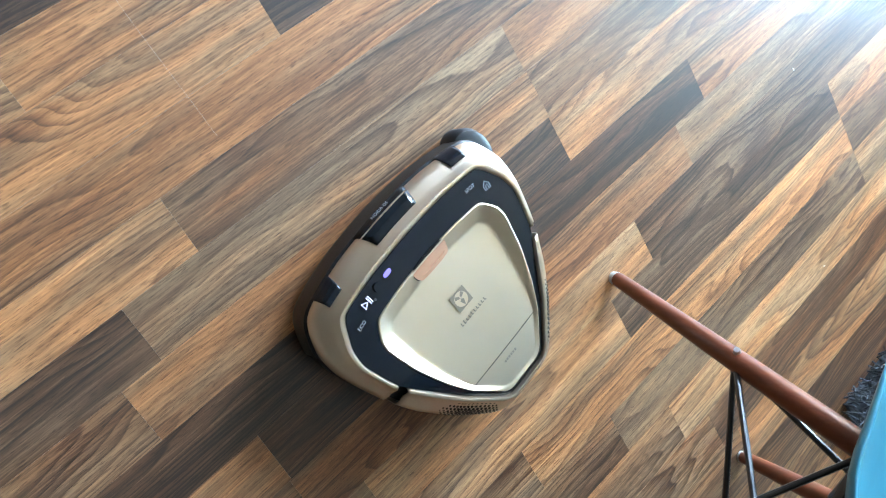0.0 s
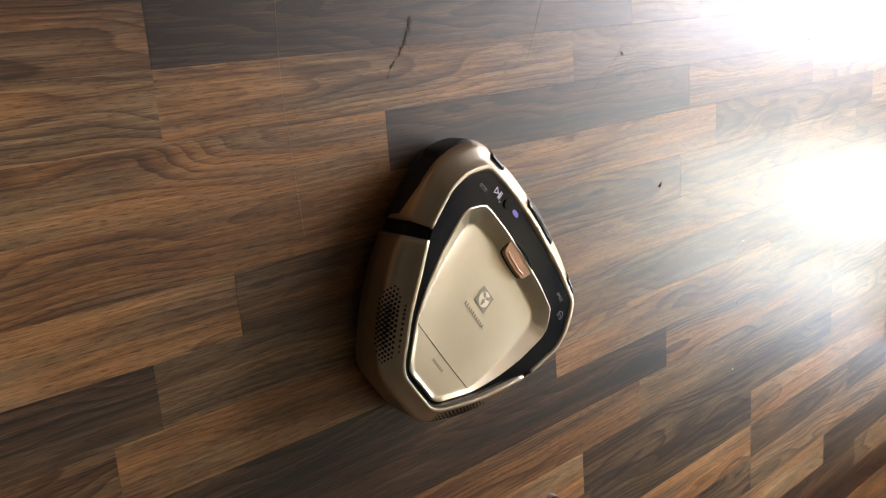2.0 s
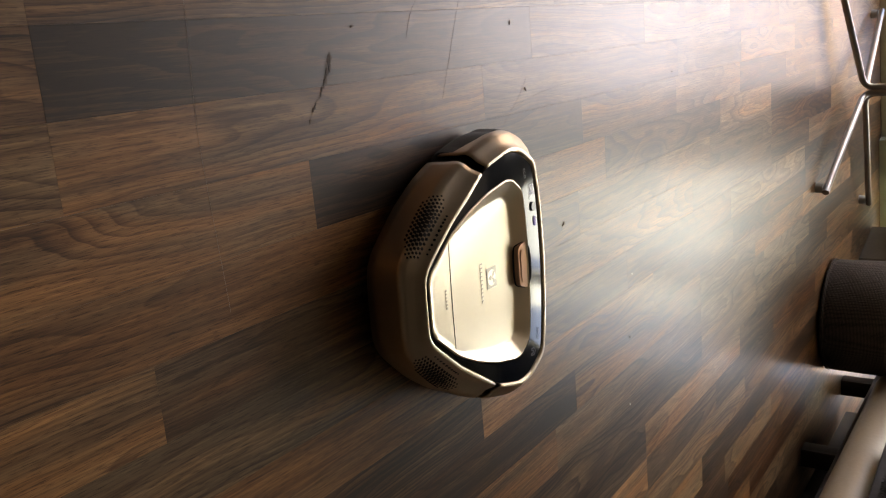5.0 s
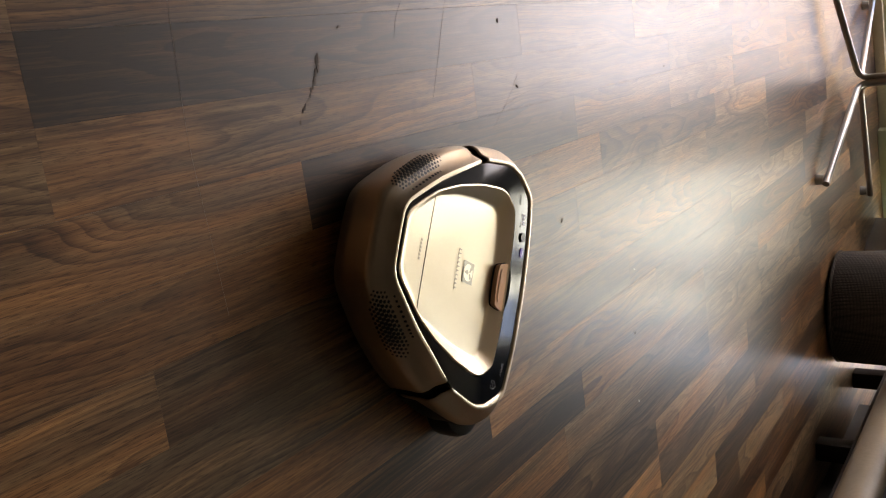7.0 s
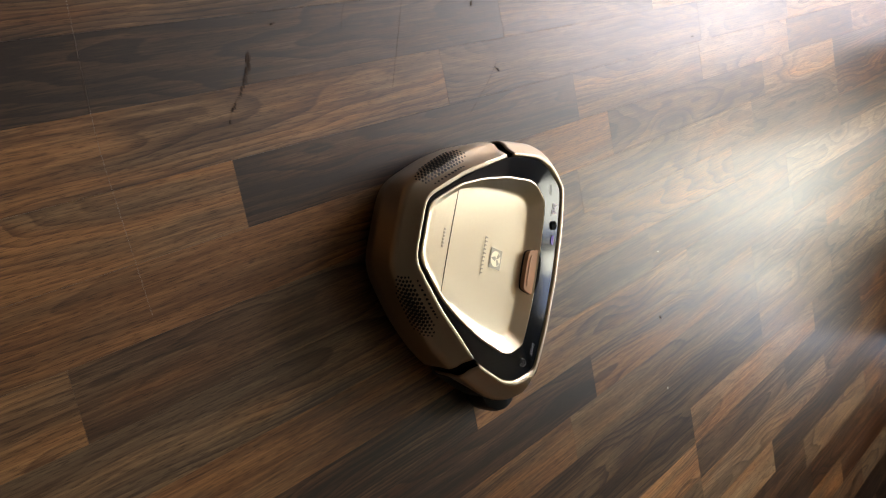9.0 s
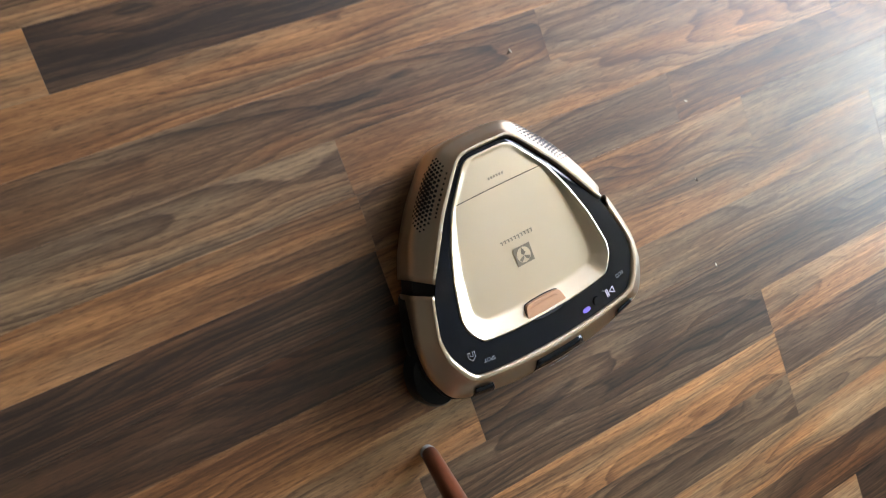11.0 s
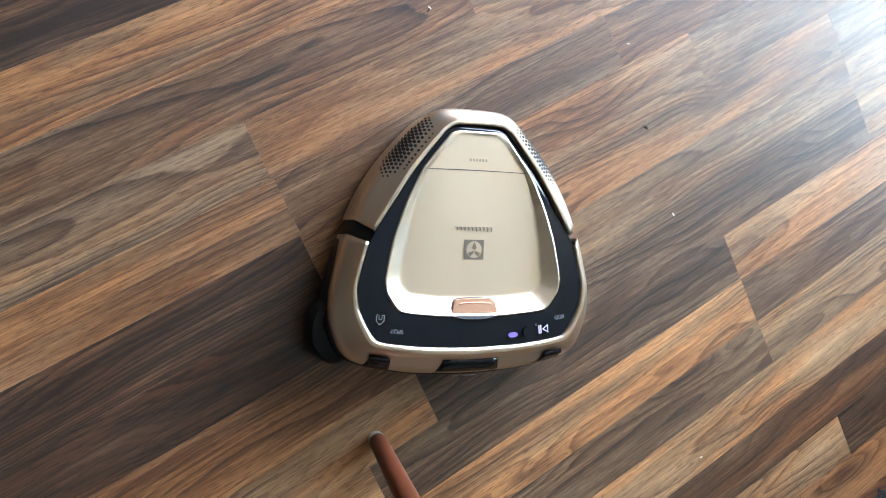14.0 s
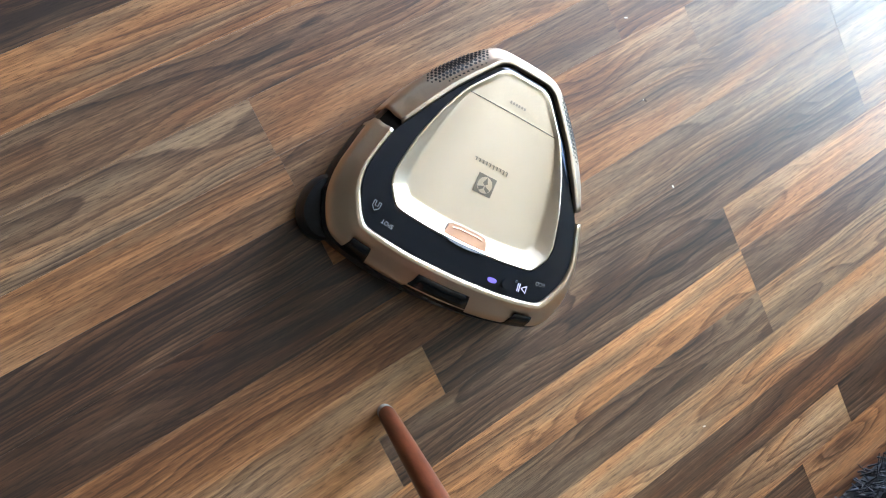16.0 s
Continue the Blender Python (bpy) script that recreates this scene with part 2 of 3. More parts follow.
PALE_CRUMB = speckled("pale_crumb", (0.70, 0.62, 0.50), 0.8, 300, 0.2, 0.2)
SCRATCH = speckled("scratch_dust", (0.45, 0.38, 0.32), 0.7, 300, 0.3, 0.2)


# ---- mesh helpers ----
def mesh_of(name, bm, material, smooth=True):
    bmesh.ops.recalc_face_normals(bm, faces=bm.faces)
    me = bpy.data.meshes.new(name)
    bm.to_mesh(me)
    bm.free()
    me.materials.append(material)
    if smooth:
        for p in me.polygons:
            p.use_smooth = True
        me.set_sharp_from_angle(angle=radians(35))
    return me


def part(name, bm, material, parent, label="", m=None, smooth=True):
    """Link a bmesh as one mesh object under a thing or a part."""
    ob = new(name, mesh_of(name, bm, material, smooth))
    ob.parent = parent
    if m is not None:
        ob.matrix_basis = m
    if label:
        tagged(ob, label)
    return ob


def thing(name, m=None, label="", category="", group="", kind=""):
    ob = new(name)
    ob.empty_display_size = 0.05
    if m is not None:
        ob.matrix_basis = m
    return tagged(ob, label, category, group, kind)


def box(x0, x1, y0, y1, z0, z1, bevel=0.0, segments=2, bm=None):
    one = bmesh.new()
    bmesh.ops.create_cube(one, size=1.0)
    for v in one.verts:
        v.co = Vector((x0 + (v.co.x + 0.5) * (x1 - x0), y0 + (v.co.y + 0.5) * (y1 - y0), z0 + (v.co.z + 0.5) * (z1 - z0)))
    if bevel:
        bmesh.ops.bevel(one, geom=one.edges[:], offset=bevel, segments=segments, profile=0.5, affect="EDGES")
    return joined(bm, one)


def joined(bm, one):
    if bm is None:
        return one
    me = bpy.data.meshes.new("scrap")
    one.to_mesh(me)
    one.free()
    bm.from_mesh(me)
    bpy.data.meshes.remove(me)
    return bm


def tube(points, radii, sides=12, cap=True, bm=None):
    """A round bar along points, one radius a point."""
    bm = bm or bmesh.new()
    pts = [Vector(p) for p in points]
    radii = radii if hasattr(radii, "__len__") else [radii] * len(pts)
    up = None
    rows = []
    for k, p in enumerate(pts):
        d = (pts[min(k + 1, len(pts) - 1)] - pts[max(k - 1, 0)]).normalized()
        if up is None:
            up = d.orthogonal().normalized()
        up = (up - d * up.dot(d)).normalized()
        side = d.cross(up)
        rows.append([bm.verts.new(p + radii[k] * (math.cos(a) * up + math.sin(a) * side)) for a in (2 * math.pi * s / sides for s in range(sides))])
    for a, b in zip(rows, rows[1:]):
        for s in range(sides):
            bm.faces.new((a[s], a[(s + 1) % sides], b[(s + 1) % sides], b[s]))
    if cap:
        bm.faces.new(rows[0][::-1])
        bm.faces.new(rows[-1])
    return bm


def rounded(points, rounds=3, closed=True, first=0.25):
    """Corner cutting: a polygon whose corners are worn round."""
    pts = [Vector(p) for p in points]
    for turn in range(rounds):
        out = []
        cut = first if turn == 0 else 0.25
        last = len(pts) if closed else len(pts) - 1
        if not closed:
            out.append(pts[0])
        for k in range(last):
            a, b = pts[k], pts[(k + 1) % len(pts)]
            out += [a.lerp(b, cut), b.lerp(a, cut)]
        if not closed:
            out.append(pts[-1])
        pts = out
    return pts


def loft(rows, closed=True, cap_first=False, cap_last=False, bm=None):
    bm = bm or bmesh.new()
    rings = [[bm.verts.new(p) for p in row] for row in rows]
    n = len(rings[0])
    for a, b in zip(rings, rings[1:]):
        for s in range(n if closed else n - 1):
            bm.faces.new((a[s], a[(s + 1) % n], b[(s + 1) % n], b[s]))
    if cap_first:
        bm.faces.new(rings[0][::-1])
    if cap_last:
        bm.faces.new(rings[-1])
    return bm


def plate(points, z0, z1, bm=None):
    """A flat polygon with thickness."""
    low = [Vector((x, y, z0)) for x, y in points]
    high = [Vector((x, y, z1)) for x, y in points]
    return loft([low, high], cap_first=True, cap_last=True, bm=bm)


def disc(x, y, r, z0, z1, sides=20, bm=None):
    return plate([(x + r * math.cos(2 * math.pi * k / sides), y + r * math.sin(2 * math.pi * k / sides)) for k in range(sides)], z0, z1, bm)


def lettering(text, size, m, material, parent, name="lettering"):
    cu = bpy.data.curves.new(name, "FONT")
    cu.body, cu.size, cu.extrude, cu.align_x, cu.align_y = text, size, 0.0001, "CENTER", "CENTER"
    ob = new(name, cu)
    me = bpy.data.meshes.new_from_object(ob)
    bpy.data.objects.remove(ob)
    me.materials.append(material)
    ob = new(name, me)
    ob.parent, ob.matrix_basis = parent, m
    return ob


# ---- the room ----


def room_shell():
    a, b = WALL @ Vector((4.7, 0.25, 0)), WALL @ Vector((-4.5, 0.25, 0))
    ground = plate([(-4.6, -6.2), (4.4, -6.2), (a.x, a.y), (b.x, b.y)], -0.12, -0.008)
    floor = new("floor", mesh_of("floor", ground, FLOOR))
    tagged(floor, "dark walnut three-strip laminate floor with a satin finish", "floor", kind="structure")
    ceil = new("ceiling", mesh_of("ceiling", plate([(-4.6, -6.2), (4.4, -6.2), (a.x, a.y), (b.x, b.y)], 2.5, 2.6), CEILING))
    tagged(ceil, "plain grey painted ceiling", "ceiling", kind="structure")
    for name, b in (("wall_south", (-4.6, 4.0, -6.2, -6.1, -0.008, 2.5)), ("wall_west", (-4.6, -4.5, -6.1, 2.3, -0.008, 2.5)),
                    ("wall_east", (3.9, 4.0, -6.1, 4.1, -0.008, 2.5))):
        w = new(name, mesh_of(name, box(*b), WHITE))
        tagged(w, "plain warm grey painted wall", "wall", kind="structure")
    return floor


def window_wall():
    wall = new("wall_north", mesh_of("wall_north", box(-4.4, -2.4, 0.05, 0.25, 0, 2.5), WHITE))
    wall.matrix_basis = WALL
    tagged(wall, "warm grey painted wall round a wide balcony window", "wall", kind="structure")
    for name, b in (("wall_pier", (-0.08, 0.18, 0.05, 0.25, 0.10, 2.5)), ("wall_end", (1.5, 4.2, 0.05, 0.25, 0, 2.5)),
                    ("wall_lintel", (-2.4, 1.5, 0.05, 0.25, 2.2, 2.5))):
        w = part("wall_panel", box(*b), WHITE, wall)
    win = thing("window_1", WALL, "cream painted balcony window frame over a low threshold", "window", kind="structure")
    part("threshold", box(-2.4, 1.5, -0.01, 0.30, 0, 0.040, 0.004), TRIM, win, "olive grey metal door threshold")
    part("threshold_step", box(-2.4, 1.5, 0.02, 0.30, 0.040, 0.070, 0.004), TRIM, win)
    part("bottom_rail", box(-2.4, 1.5, 0.05, 0.12, 0.070, 0.125, 0.006), FRAME, win)
    part("glazing_bead", box(-2.4, 1.5, 0.035, 0.06, 0.125, 0.14, 0.004), FRAME, win)
    for x in (-2.38, -1.62, -0.88, -0.12, 0.21, 0.87, 1.47):
        part("stile", box(x - 0.035, x + 0.035, 0.06, 0.12, 0.125, 2.2, 0.006), FRAME, win)
    for x0, x1 in ((-2.345, -1.655), (-1.585, -0.915), (-0.845, -0.155), (0.245, 0.835), (0.905, 1.435)):
        part("transom", box(x0, x1, 0.06, 0.12, 1.52, 1.58, 0.005), FRAME, win)
    part("top_rail", box(-2.4, 1.5, 0.06, 0.12, 2.14, 2.2, 0.006), FRAME, win)
    return wall


def balcony():
    slab = new("balcony_floor", mesh_of("balcony_floor", box(-4.4, 4.2, 0.31, 1.7, -0.2, -0.02), STONE))
    slab.matrix_basis = WALL
    tagged(slab, "pale sandstone balcony floor", "balcony", kind="structure")
    rail = new("parapet", mesh_of("parapet", box(-4.4, 4.2, 1.55, 1.7, -0.02, 0.75, 0.01), STONE))
    rail.matrix_basis = WALL
    tagged(rail, "sunlit pale sandstone balcony parapet", "parapet", kind="structure")


floor = room_shell()
balcony()
window_wall()


# ---- robot vacuum cleaner ----
def both(half):
    """A closed outline from its right half, tail to front; the last point lies on the axis."""
    right = [Vector(p) for p in half]
    left = [Vector((-p.x, *p[1:])) for p in right[:-1]][::-1]
    return right + left


RING_OUT = [(0.0285, -0.1885, 0.0815), (0.0405, -0.182, 0.0815), (0.0805, -0.1335, 0.082), (0.1055, -0.0945, 0.0825), (0.131, -0.055, 0.083),
            (0.1445, -0.003, 0.0835), (0.141, 0.022, 0.083), (0.1215, 0.058, 0.082), (0.06, 0.0655, 0.0822), (0, 0.0675, 0.0823)]
RING_IN = [(0.027, -0.183, 0.0835), (0.0365, -0.178, 0.0835), (0.070, -0.1375, 0.084), (0.089, -0.100, 0.0845), (0.1045, -0.057, 0.085),
           (0.1135, -0.013, 0.085), (0.1115, 0.003, 0.085), (0.0965, 0.0255, 0.0845), (0.05, 0.031, 0.0845), (0, 0.033, 0.0845)]
LID_FLAT = [(0.022, -0.1765, 0.083), (0.031, -0.1715, 0.083), (0.063, -0.135, 0.081), (0.077, -0.098, 0.079), (0.086, -0.056, 0.0765),
            (0.0905, -0.0165, 0.0745), (0.089, -0.006, 0.074), (0.0805, 0.004, 0.0735), (0.04, 0.0085, 0.0735), (0, 0.0095, 0.0735)]
SHELL_WIDE = [(0.040, -0.2085, 0.060), (0.061, -0.196, 0.060), (0.101, -0.153, 0.059), (0.130, -0.110, 0.057), (0.149, -0.066, 0.056),
              (0.168, 0.0, 0.055), (0.168, 0.038, 0.055), (0.149, 0.081, 0.056), (0.075, 0.097, 0.057), (0, 0.101, 0.058)]
SHELL_LOW = [(x * 0.985, y * 0.985, 0.018 if k < 5 else 0.047) for k, (x, y, z) in enumerate(SHELL_WIDE)]


def lerp_rows(a, b, f, bulge=0.0):
    out = []
    for p, q in zip(a, b):
        m = p.lerp(q, f)
        d = Vector((q.x - p.x, q.y - p.y, 0))
        d = d.normalized() if d.length > 1e-6 else d
        out.append(m + bulge * (d + Vector((0, 0, 0.6))))
    return out


def robot_vacuum():
    robot = thing("robot_vacuum", None, "champagne gold triangular robot vacuum cleaner with black control ring", "robot vacuum")
    out, inn, flat, wide, low = (rounded(both(h), 3, True, f) for h, f in ((RING_OUT, 0.13), (RING_IN, 0.13), (LID_FLAT, 0.13), (SHELL_WIDE, 0.19), (SHELL_LOW, 0.19)))
    n = len(out)
    gap_r = min(range(n), key=lambda k: (out[k] - Vector((0.131, -0.055, 0.083))).length)
    gap_l = min(range(n), key=lambda k: (out[k] - Vector((-0.131, -0.055, 0.083))).length)
    # black inner hull, seen in the two joints and under the shell
    inset = lambda row, d, dz: [p + dz * Vector((0, 0, 1)) - d * Vector((p.x, p.y + 0.05, 0)).normalized() for p in row]
    skirt = lambda d, dz: [Vector((p.x, p.y, dz if dz < 0.04 else p.z - 0.006)) - (d + (0.006 if p.y < -0.06 else -0.0035 if p.y > 0.03 else 0.0)) * Vector((p.x, p.y + 0.05, 0)).normalized() for p in wide]
    part("hull", loft([skirt(0.012, 0.007), skirt(0.004, 0.012), skirt(0.0015, 0.020), skirt(0.0015, 0.05), inset(wide, 0.006, 0), inset(out, 0.004, -0.0045)], cap_first=True), MATT, robot, "matt black plastic underbody and lower bumper")
    rise = lambda y: 0.0028 * min(1.0, max(0.0, (-0.05 - y) / 0.05))
    bead = lambda f, dz: [Vector((p.x + (q.x - p.x) * f, p.y + (q.y - p.y) * f, p.z + dz + rise(p.y))) for p, q in zip(out, wide)]
    rows = [inset(out, 0.002, -0.004), out, bead(0.05, 0.0016), bead(0.13, 0.0021), bead(0.21, 0.0016), bead(0.27, -0.0006), lerp_rows(out, wide, 0.38, 0.0026),
            lerp_rows(out, wide, 0.6, 0.0044), lerp_rows(out, wide, 0.85, 0.0032), wide, lerp_rows(wide, low, 0.25, 0.0006), lerp_rows(wide, low, 0.65), low]

    def shell(k0, k1):
        idx = [k % n for k in range(k0, k1 + 1)]
        bm = loft([[r[k] for k in idx] for r in rows], closed=False)
        return bm

    for name, bm, label in (("front_bumper", shell(gap_r + 1, gap_l - 1), "champagne gold front bumper"),
                            ("rear_shell", shell(gap_l + 2, gap_r + n - 2), "champagne gold rear shell with vent holes")):
        ob = part(name, bm, GOLD, robot, label)
        mod = ob.modifiers.new("thickness", "SOLIDIFY")
        mod.thickness, mod.offset = 0.002, -1
        if name == "front_bumper":
            bumper = ob
        else:
            rear = ob
    # control ring
    mid = lerp_rows(out, inn, 0.5)
    part("control_ring", loft([inset(out, 0.001, -0.003), inset(out, 0.001, -0.0002), mid, inn, [p - Vector((0, 0, 0.008)) for p in inn]]), GLOSS, robot, "gloss black control ring")
    # lid with its sunken middle
    edge = inset(inn, 0.0012, 0.0)
    lip = inset(inn, 0.0028, 0.0006)
    soft = lerp_rows(lip, flat, 0.85)
    lid = part("lid", loft([[p - Vector((0, 0, 0.006)) for p in edge], edge, lip, soft, lerp_rows(lip, flat, 0.97), inset(flat, 0.003, 0.0001)], cap_last=True), LID, robot, "brushed champagne gold lid")

    def on_lid(x, y):
        """Height of the sunken lid face."""
        f = min(1, max(0, (y + 0.1715) / 0.181))
        return 0.0832 - 0.0096 * f

    seam = [(-0.0675 + 0.135 * k / 12, -0.1365 - 0.0008 * math.sin(math.pi * k / 12)) for k in range(13)]
    part("lid_seam", tube([(x, y, on_lid(x, y) - 0.0001) for x, y in seam], 0.0005, 6), MATT, lid, "dark joint line")
    tab = lambda g: [(p.x, p.y) for p in rounded([(-0.031 - g, 0.0338, 0), (0.031 + g, 0.0338, 0), (0.0265 + g, 0.0135, 0), (0.02 + g, 0.0105 - g, 0), (-0.02 - g, 0.0105 - g, 0), (-0.0265 - g, 0.0135, 0)], 2)]

    def sloped(g, base, height, slope):
        bm = plate(tab(g), base, base + height)
        for v in bm.verts:
            v.co.z += (v.co.y - 0.0105) * slope
        return bm

    latch = part("latch", sloped(0.0, 0.0735, 0.0087, 0.10), COPPER, robot, "copper coloured lid latch")
    part("latch_gap", sloped(0.0010, 0.0735, 0.0024, 0.46), MATT, latch, "dark gap round the latch")
    part("latch_ridge", tube([(-0.02, 0.0165, 0.0829), (-0.012, 0.0150, 0.0827), (0.012, 0.0150, 0.0827), (0.02, 0.0165, 0.0829)], 0.0009, 8), COPPER, latch)
    # emblem and word mark as plain shapes
    z = on_lid(0, -0.046)
    tilt = pose(0, -0.046, z + 0.0002, -3.0, 0, 0)
    e = part("emblem", plate([(-0.0125, -0.0115), (0.0125, -0.0115), (0.0125, 0.0115), (-0.0125, 0.0115)], 0, 0.0003), GREY_PRINT, lid, "grey printed square emblem", tilt)
    part("emblem_disc", disc(0, 0, 0.0098, 0.0003, 0.0005, 28), LID, e)
    part("emblem_wedge", plate([(0, -0.0095), (0.0032, -0.002), (0, 0.0005), (-0.0032, -0.002)], 0.0005, 0.0007), GREY_PRINT, e)
    part("emblem_wedge", plate([(0.0005, 0.001), (0.008, 0.004), (0.0055, 0.008), (0.001, 0.0045)], 0.0005, 0.0007), GREY_PRINT, e)
    part("emblem_wedge", plate([(-0.0005, 0.001), (-0.001, 0.0045), (-0.0055, 0.008), (-0.008, 0.004)], 0.0005, 0.0007), GREY_PRINT, e)
    bars = bmesh.new()
    for k in range(10):
        x = -0.0222 + 0.0049 * k
        h = 0.0030 if k in (0, 1, 4) else 0.0021
        plate([(x, -0.0021), (x + 0.0014, -0.0021), (x + 0.0014, h), (x, h)], 0, 0.0003, bars)
        plate([(x + 0.0014, -0.0021), (x + 0.0034, -0.0021), (x + 0.0034, -0.0012), (x + 0.0014, -0.0012)], 0, 0.0003, bars)
    part("word_mark", bars, GREY_PRINT, lid, "grey printed word mark", pose(0, -0.0700, on_lid(0, -0.07) + 0.0002, -3.0, 0, 0))
    small = bmesh.new()
    for k in range(6):
        x = -0.0115 + 0.004 * k
        plate([(x, -0.0015), (x + 0.0024, -0.0015), (x + 0.0024, 0.0015), (x, 0.0015)], 0, 0.0003, small)
    part("model_mark", small, FAINT_PRINT, lid, "small faint printed mark", pose(0, -0.149, on_lid(0, -0.149) + 0.0002, -3.0, 0, 0))
    # icons on the ring
    up = 0.0839
    part("display", plate([(p.x, p.y) for p in rounded([(-0.0062, -0.003, 0), (0.0062, -0.003, 0), (0.0062, 0.003, 0), (-0.0062, 0.003, 0)], 2)], 0, 0.0005), GLOW, robot, "small indigo display", pose(-0.0505, 0.0535, up - 0.0002, 0, 0, 4))
    part("button", disc(0, 0, 0.0058, -0.001, 0.0018, 24), GLOSS, robot, "round gloss black button", pose(-0.0695, 0.0505, up - 0.0004))
    icon = plate([(-0.0055, -0.005), (0.003, 0.0), (-0.0055, 0.005), (-0.0055, 0.0038), (0.0007, 0.0), (-0.0055, -0.0038)], 0, 0.0003)
    plate([(-0.0055, -0.0038), (-0.0045, -0.0038), (-0.0045, 0.0038), (-0.0055, 0.0038)], 0, 0.0003, icon)
    for x in (0.0036, 0.0061):
        plate([(x, -0.005), (x + 0.0014, -0.005), (x + 0.0014, 0.005), (x, 0.005)], 0, 0.0003, icon)
    part("play_icon", icon, LIT, robot, "lit white play symbol", pose(-0.0925, 0.0475, up, 0, 0, 5))
    part("pause_ring", tube([(0.0012 * math.cos(a), 0.0012 * math.sin(a), 0) for a in (k * math.pi / 6 for k in range(13))], 0.0002, 6), PRINT, robot, "", pose(-0.0815, 0.0425, up + 0.0002))
    lettering("ECO", 0.0066, pose(-0.1135, 0.0335, up, 0, 0, 8), PRINT, robot, "eco_lettering")
    lettering("SPOT", 0.0066, pose(0.0965, 0.0455, up, 0, 0, -8), PRINT, robot, "spot_lettering")
    house = tube(rounded([(-0.0045, -0.0045, 0), (-0.0045, 0.002, 0), (0, 0.0062, 0), (0.0045, 0.002, 0), (0.0045, -0.0045, 0)], 0, False), 0.00045, 6)
    tube([(-0.0045, -0.0045, 0), (-0.0018, -0.0045, 0), (-0.0018, 0.0006, 0), (0.0018, 0.0006, 0), (0.0018, -0.0045, 0), (0.0045, -0.0045, 0)], 0.00045, 6, bm=house)
    part("home_icon", house, PRINT, robot, "pale printed home symbol", pose(0.1165, 0.0315, up + 0.0001, 0, 0, -6))

    # front face: vision window and two small sensor notches
    def front(x, f, lift=0.0012):
        k = min(range(n), key=lambda i: abs(wide[i].x - x) + (0 if wide[i].y > 0.05 else 9))
        j = k + 1 if wide[(k + 1) % n].x < x else k - 1
        a, b = wide[k], wide[j % n]
        s = 0 if abs(b.x - a.x) < 1e-6 else (x - a.x) / (b.x - a.x)
        if f <= 1:
            base = [lerp_rows([out[i]], [wide[i]], f, 0.0048 * (1 - abs(2 * f - 1.1)))[0] for i in (k, j % n)]
        else:
            base = [wide[i] - Vector((0, 0, (f - 1) * 0.036)) for i in (k, j % n)]
        p = base[0].lerp(base[1], s)
        return Vector((x, p.y + lift, p.z + 0.4 * lift))

    def notch(name, x, w_top, w_low, f0, label, material=GLOSS):
        cols, fs = 9, [f0 + (1.75 - f0) * k / 8 for k in range(9)]
        rows = [[front(x + (c / (cols - 1) - 0.5) * (w_top + (w_low - w_top) * (f - f0) / (1.75 - f0)), f) for c in range(cols)] for f in fs]
        ob = part(name, loft(rows, closed=False), material, bumper, label)
        mod = ob.modifiers.new("thickness", "SOLIDIFY")
        mod.thickness, mod.offset = 0.0015, -1
        return ob

    win = notch("vision_window", 0, 0.070, 0.104, 0.34, "gloss black sensor window")
    notch("sensor_notch", 0.112, 0.024, 0.040, 0.38, "black sensor notch")
    notch("sensor_notch", -0.112, 0.024, 0.040, 0.38, "black sensor notch")
    p = front(0, 1.0)
    lettering("3D VISION", 0.0062, pose(0, p.y + 0.0009, p.z + 0.0010, 62, 0, 180), PRINT, win, "vision_lettering")
    # vent holes over the two rear corners
    levels = [(0.27, rows[5]), (0.38, rows[6]), (0.6, rows[7]), (0.85, rows[8]), (1.0, wide), (1.25, rows[10])]
    run = [0.0]
    for k in range(1, 40):
        run.append(run[-1] + (wide[k] - wide[k - 1]).length)

    def on_shell(reach, u):
        k = max(i for i in range(39) if run[i] <= reach)
        g = (reach - run[k]) / (run[k + 1] - run[k])
        j = max(i for i in range(5) if levels[i][0] <= u)
        w = (u - levels[j][0]) / (levels[j + 1][0] - levels[j][0])
        a, b = (levels[i][1][k].lerp(levels[i][1][k + 1], g) for i in (j, j + 1))
        return a.lerp(b, w)

    for side in (1, -1):
        holes = bmesh.new()
        for r in range(8):
            for c in range(16):
                u = 0.31 + r * 0.105
                s = (c + 0.5 * (r % 2)) / 15.5
                far = (abs(s - 0.5) * 2) ** 2 + (abs(r - 3.5) / 4.4) ** 2
                if far > 1.05:
                    continue
                size = 0.00245 * (1.1 - 0.55 * far)
                reach = 0.012 + 0.088 * s
                p = on_shell(reach, u)
                t1 = (on_shell(reach + 0.003, u) - on_shell(reach - 0.003, u)).normalized()
                t2 = (on_shell(reach, u + 0.04) - on_shell(reach, u - 0.03)).normalized()
                nrm = t2.cross(t1).normalized()
                if nrm.z < 0:
                    nrm = -nrm
                p, nrm, t1, t2 = (Vector((v.x * side, v.y, v.z)) for v in (p, nrm, t1, t2))
                hexa = [size * (math.cos(q * math.pi / 3) * t1 + math.sin(q * math.pi / 3) * t2) for q in range(6)]
                loft([[p - 0.0010 * nrm + h for h in hexa], [p + 0.0002 * nrm + h for h in hexa]], cap_first=True, cap_last=True, bm=holes)
        tagged(part("vent_pattern", holes, MATT, rear, "field of small dark hexagonal vent holes"), kind="stuff")
    # side brush housing at the right front corner, and wheels
    brush = [(0.118, 0.066), (0.140, 0.088), (0.163, 0.087), (0.183, 0.066), (0.181, 0.032), (0.166, 0.012), (0.14, 0.0)]
    ol = [(p.x, p.y) for p in rounded([(x, y, 0) for x, y in brush], 2)]
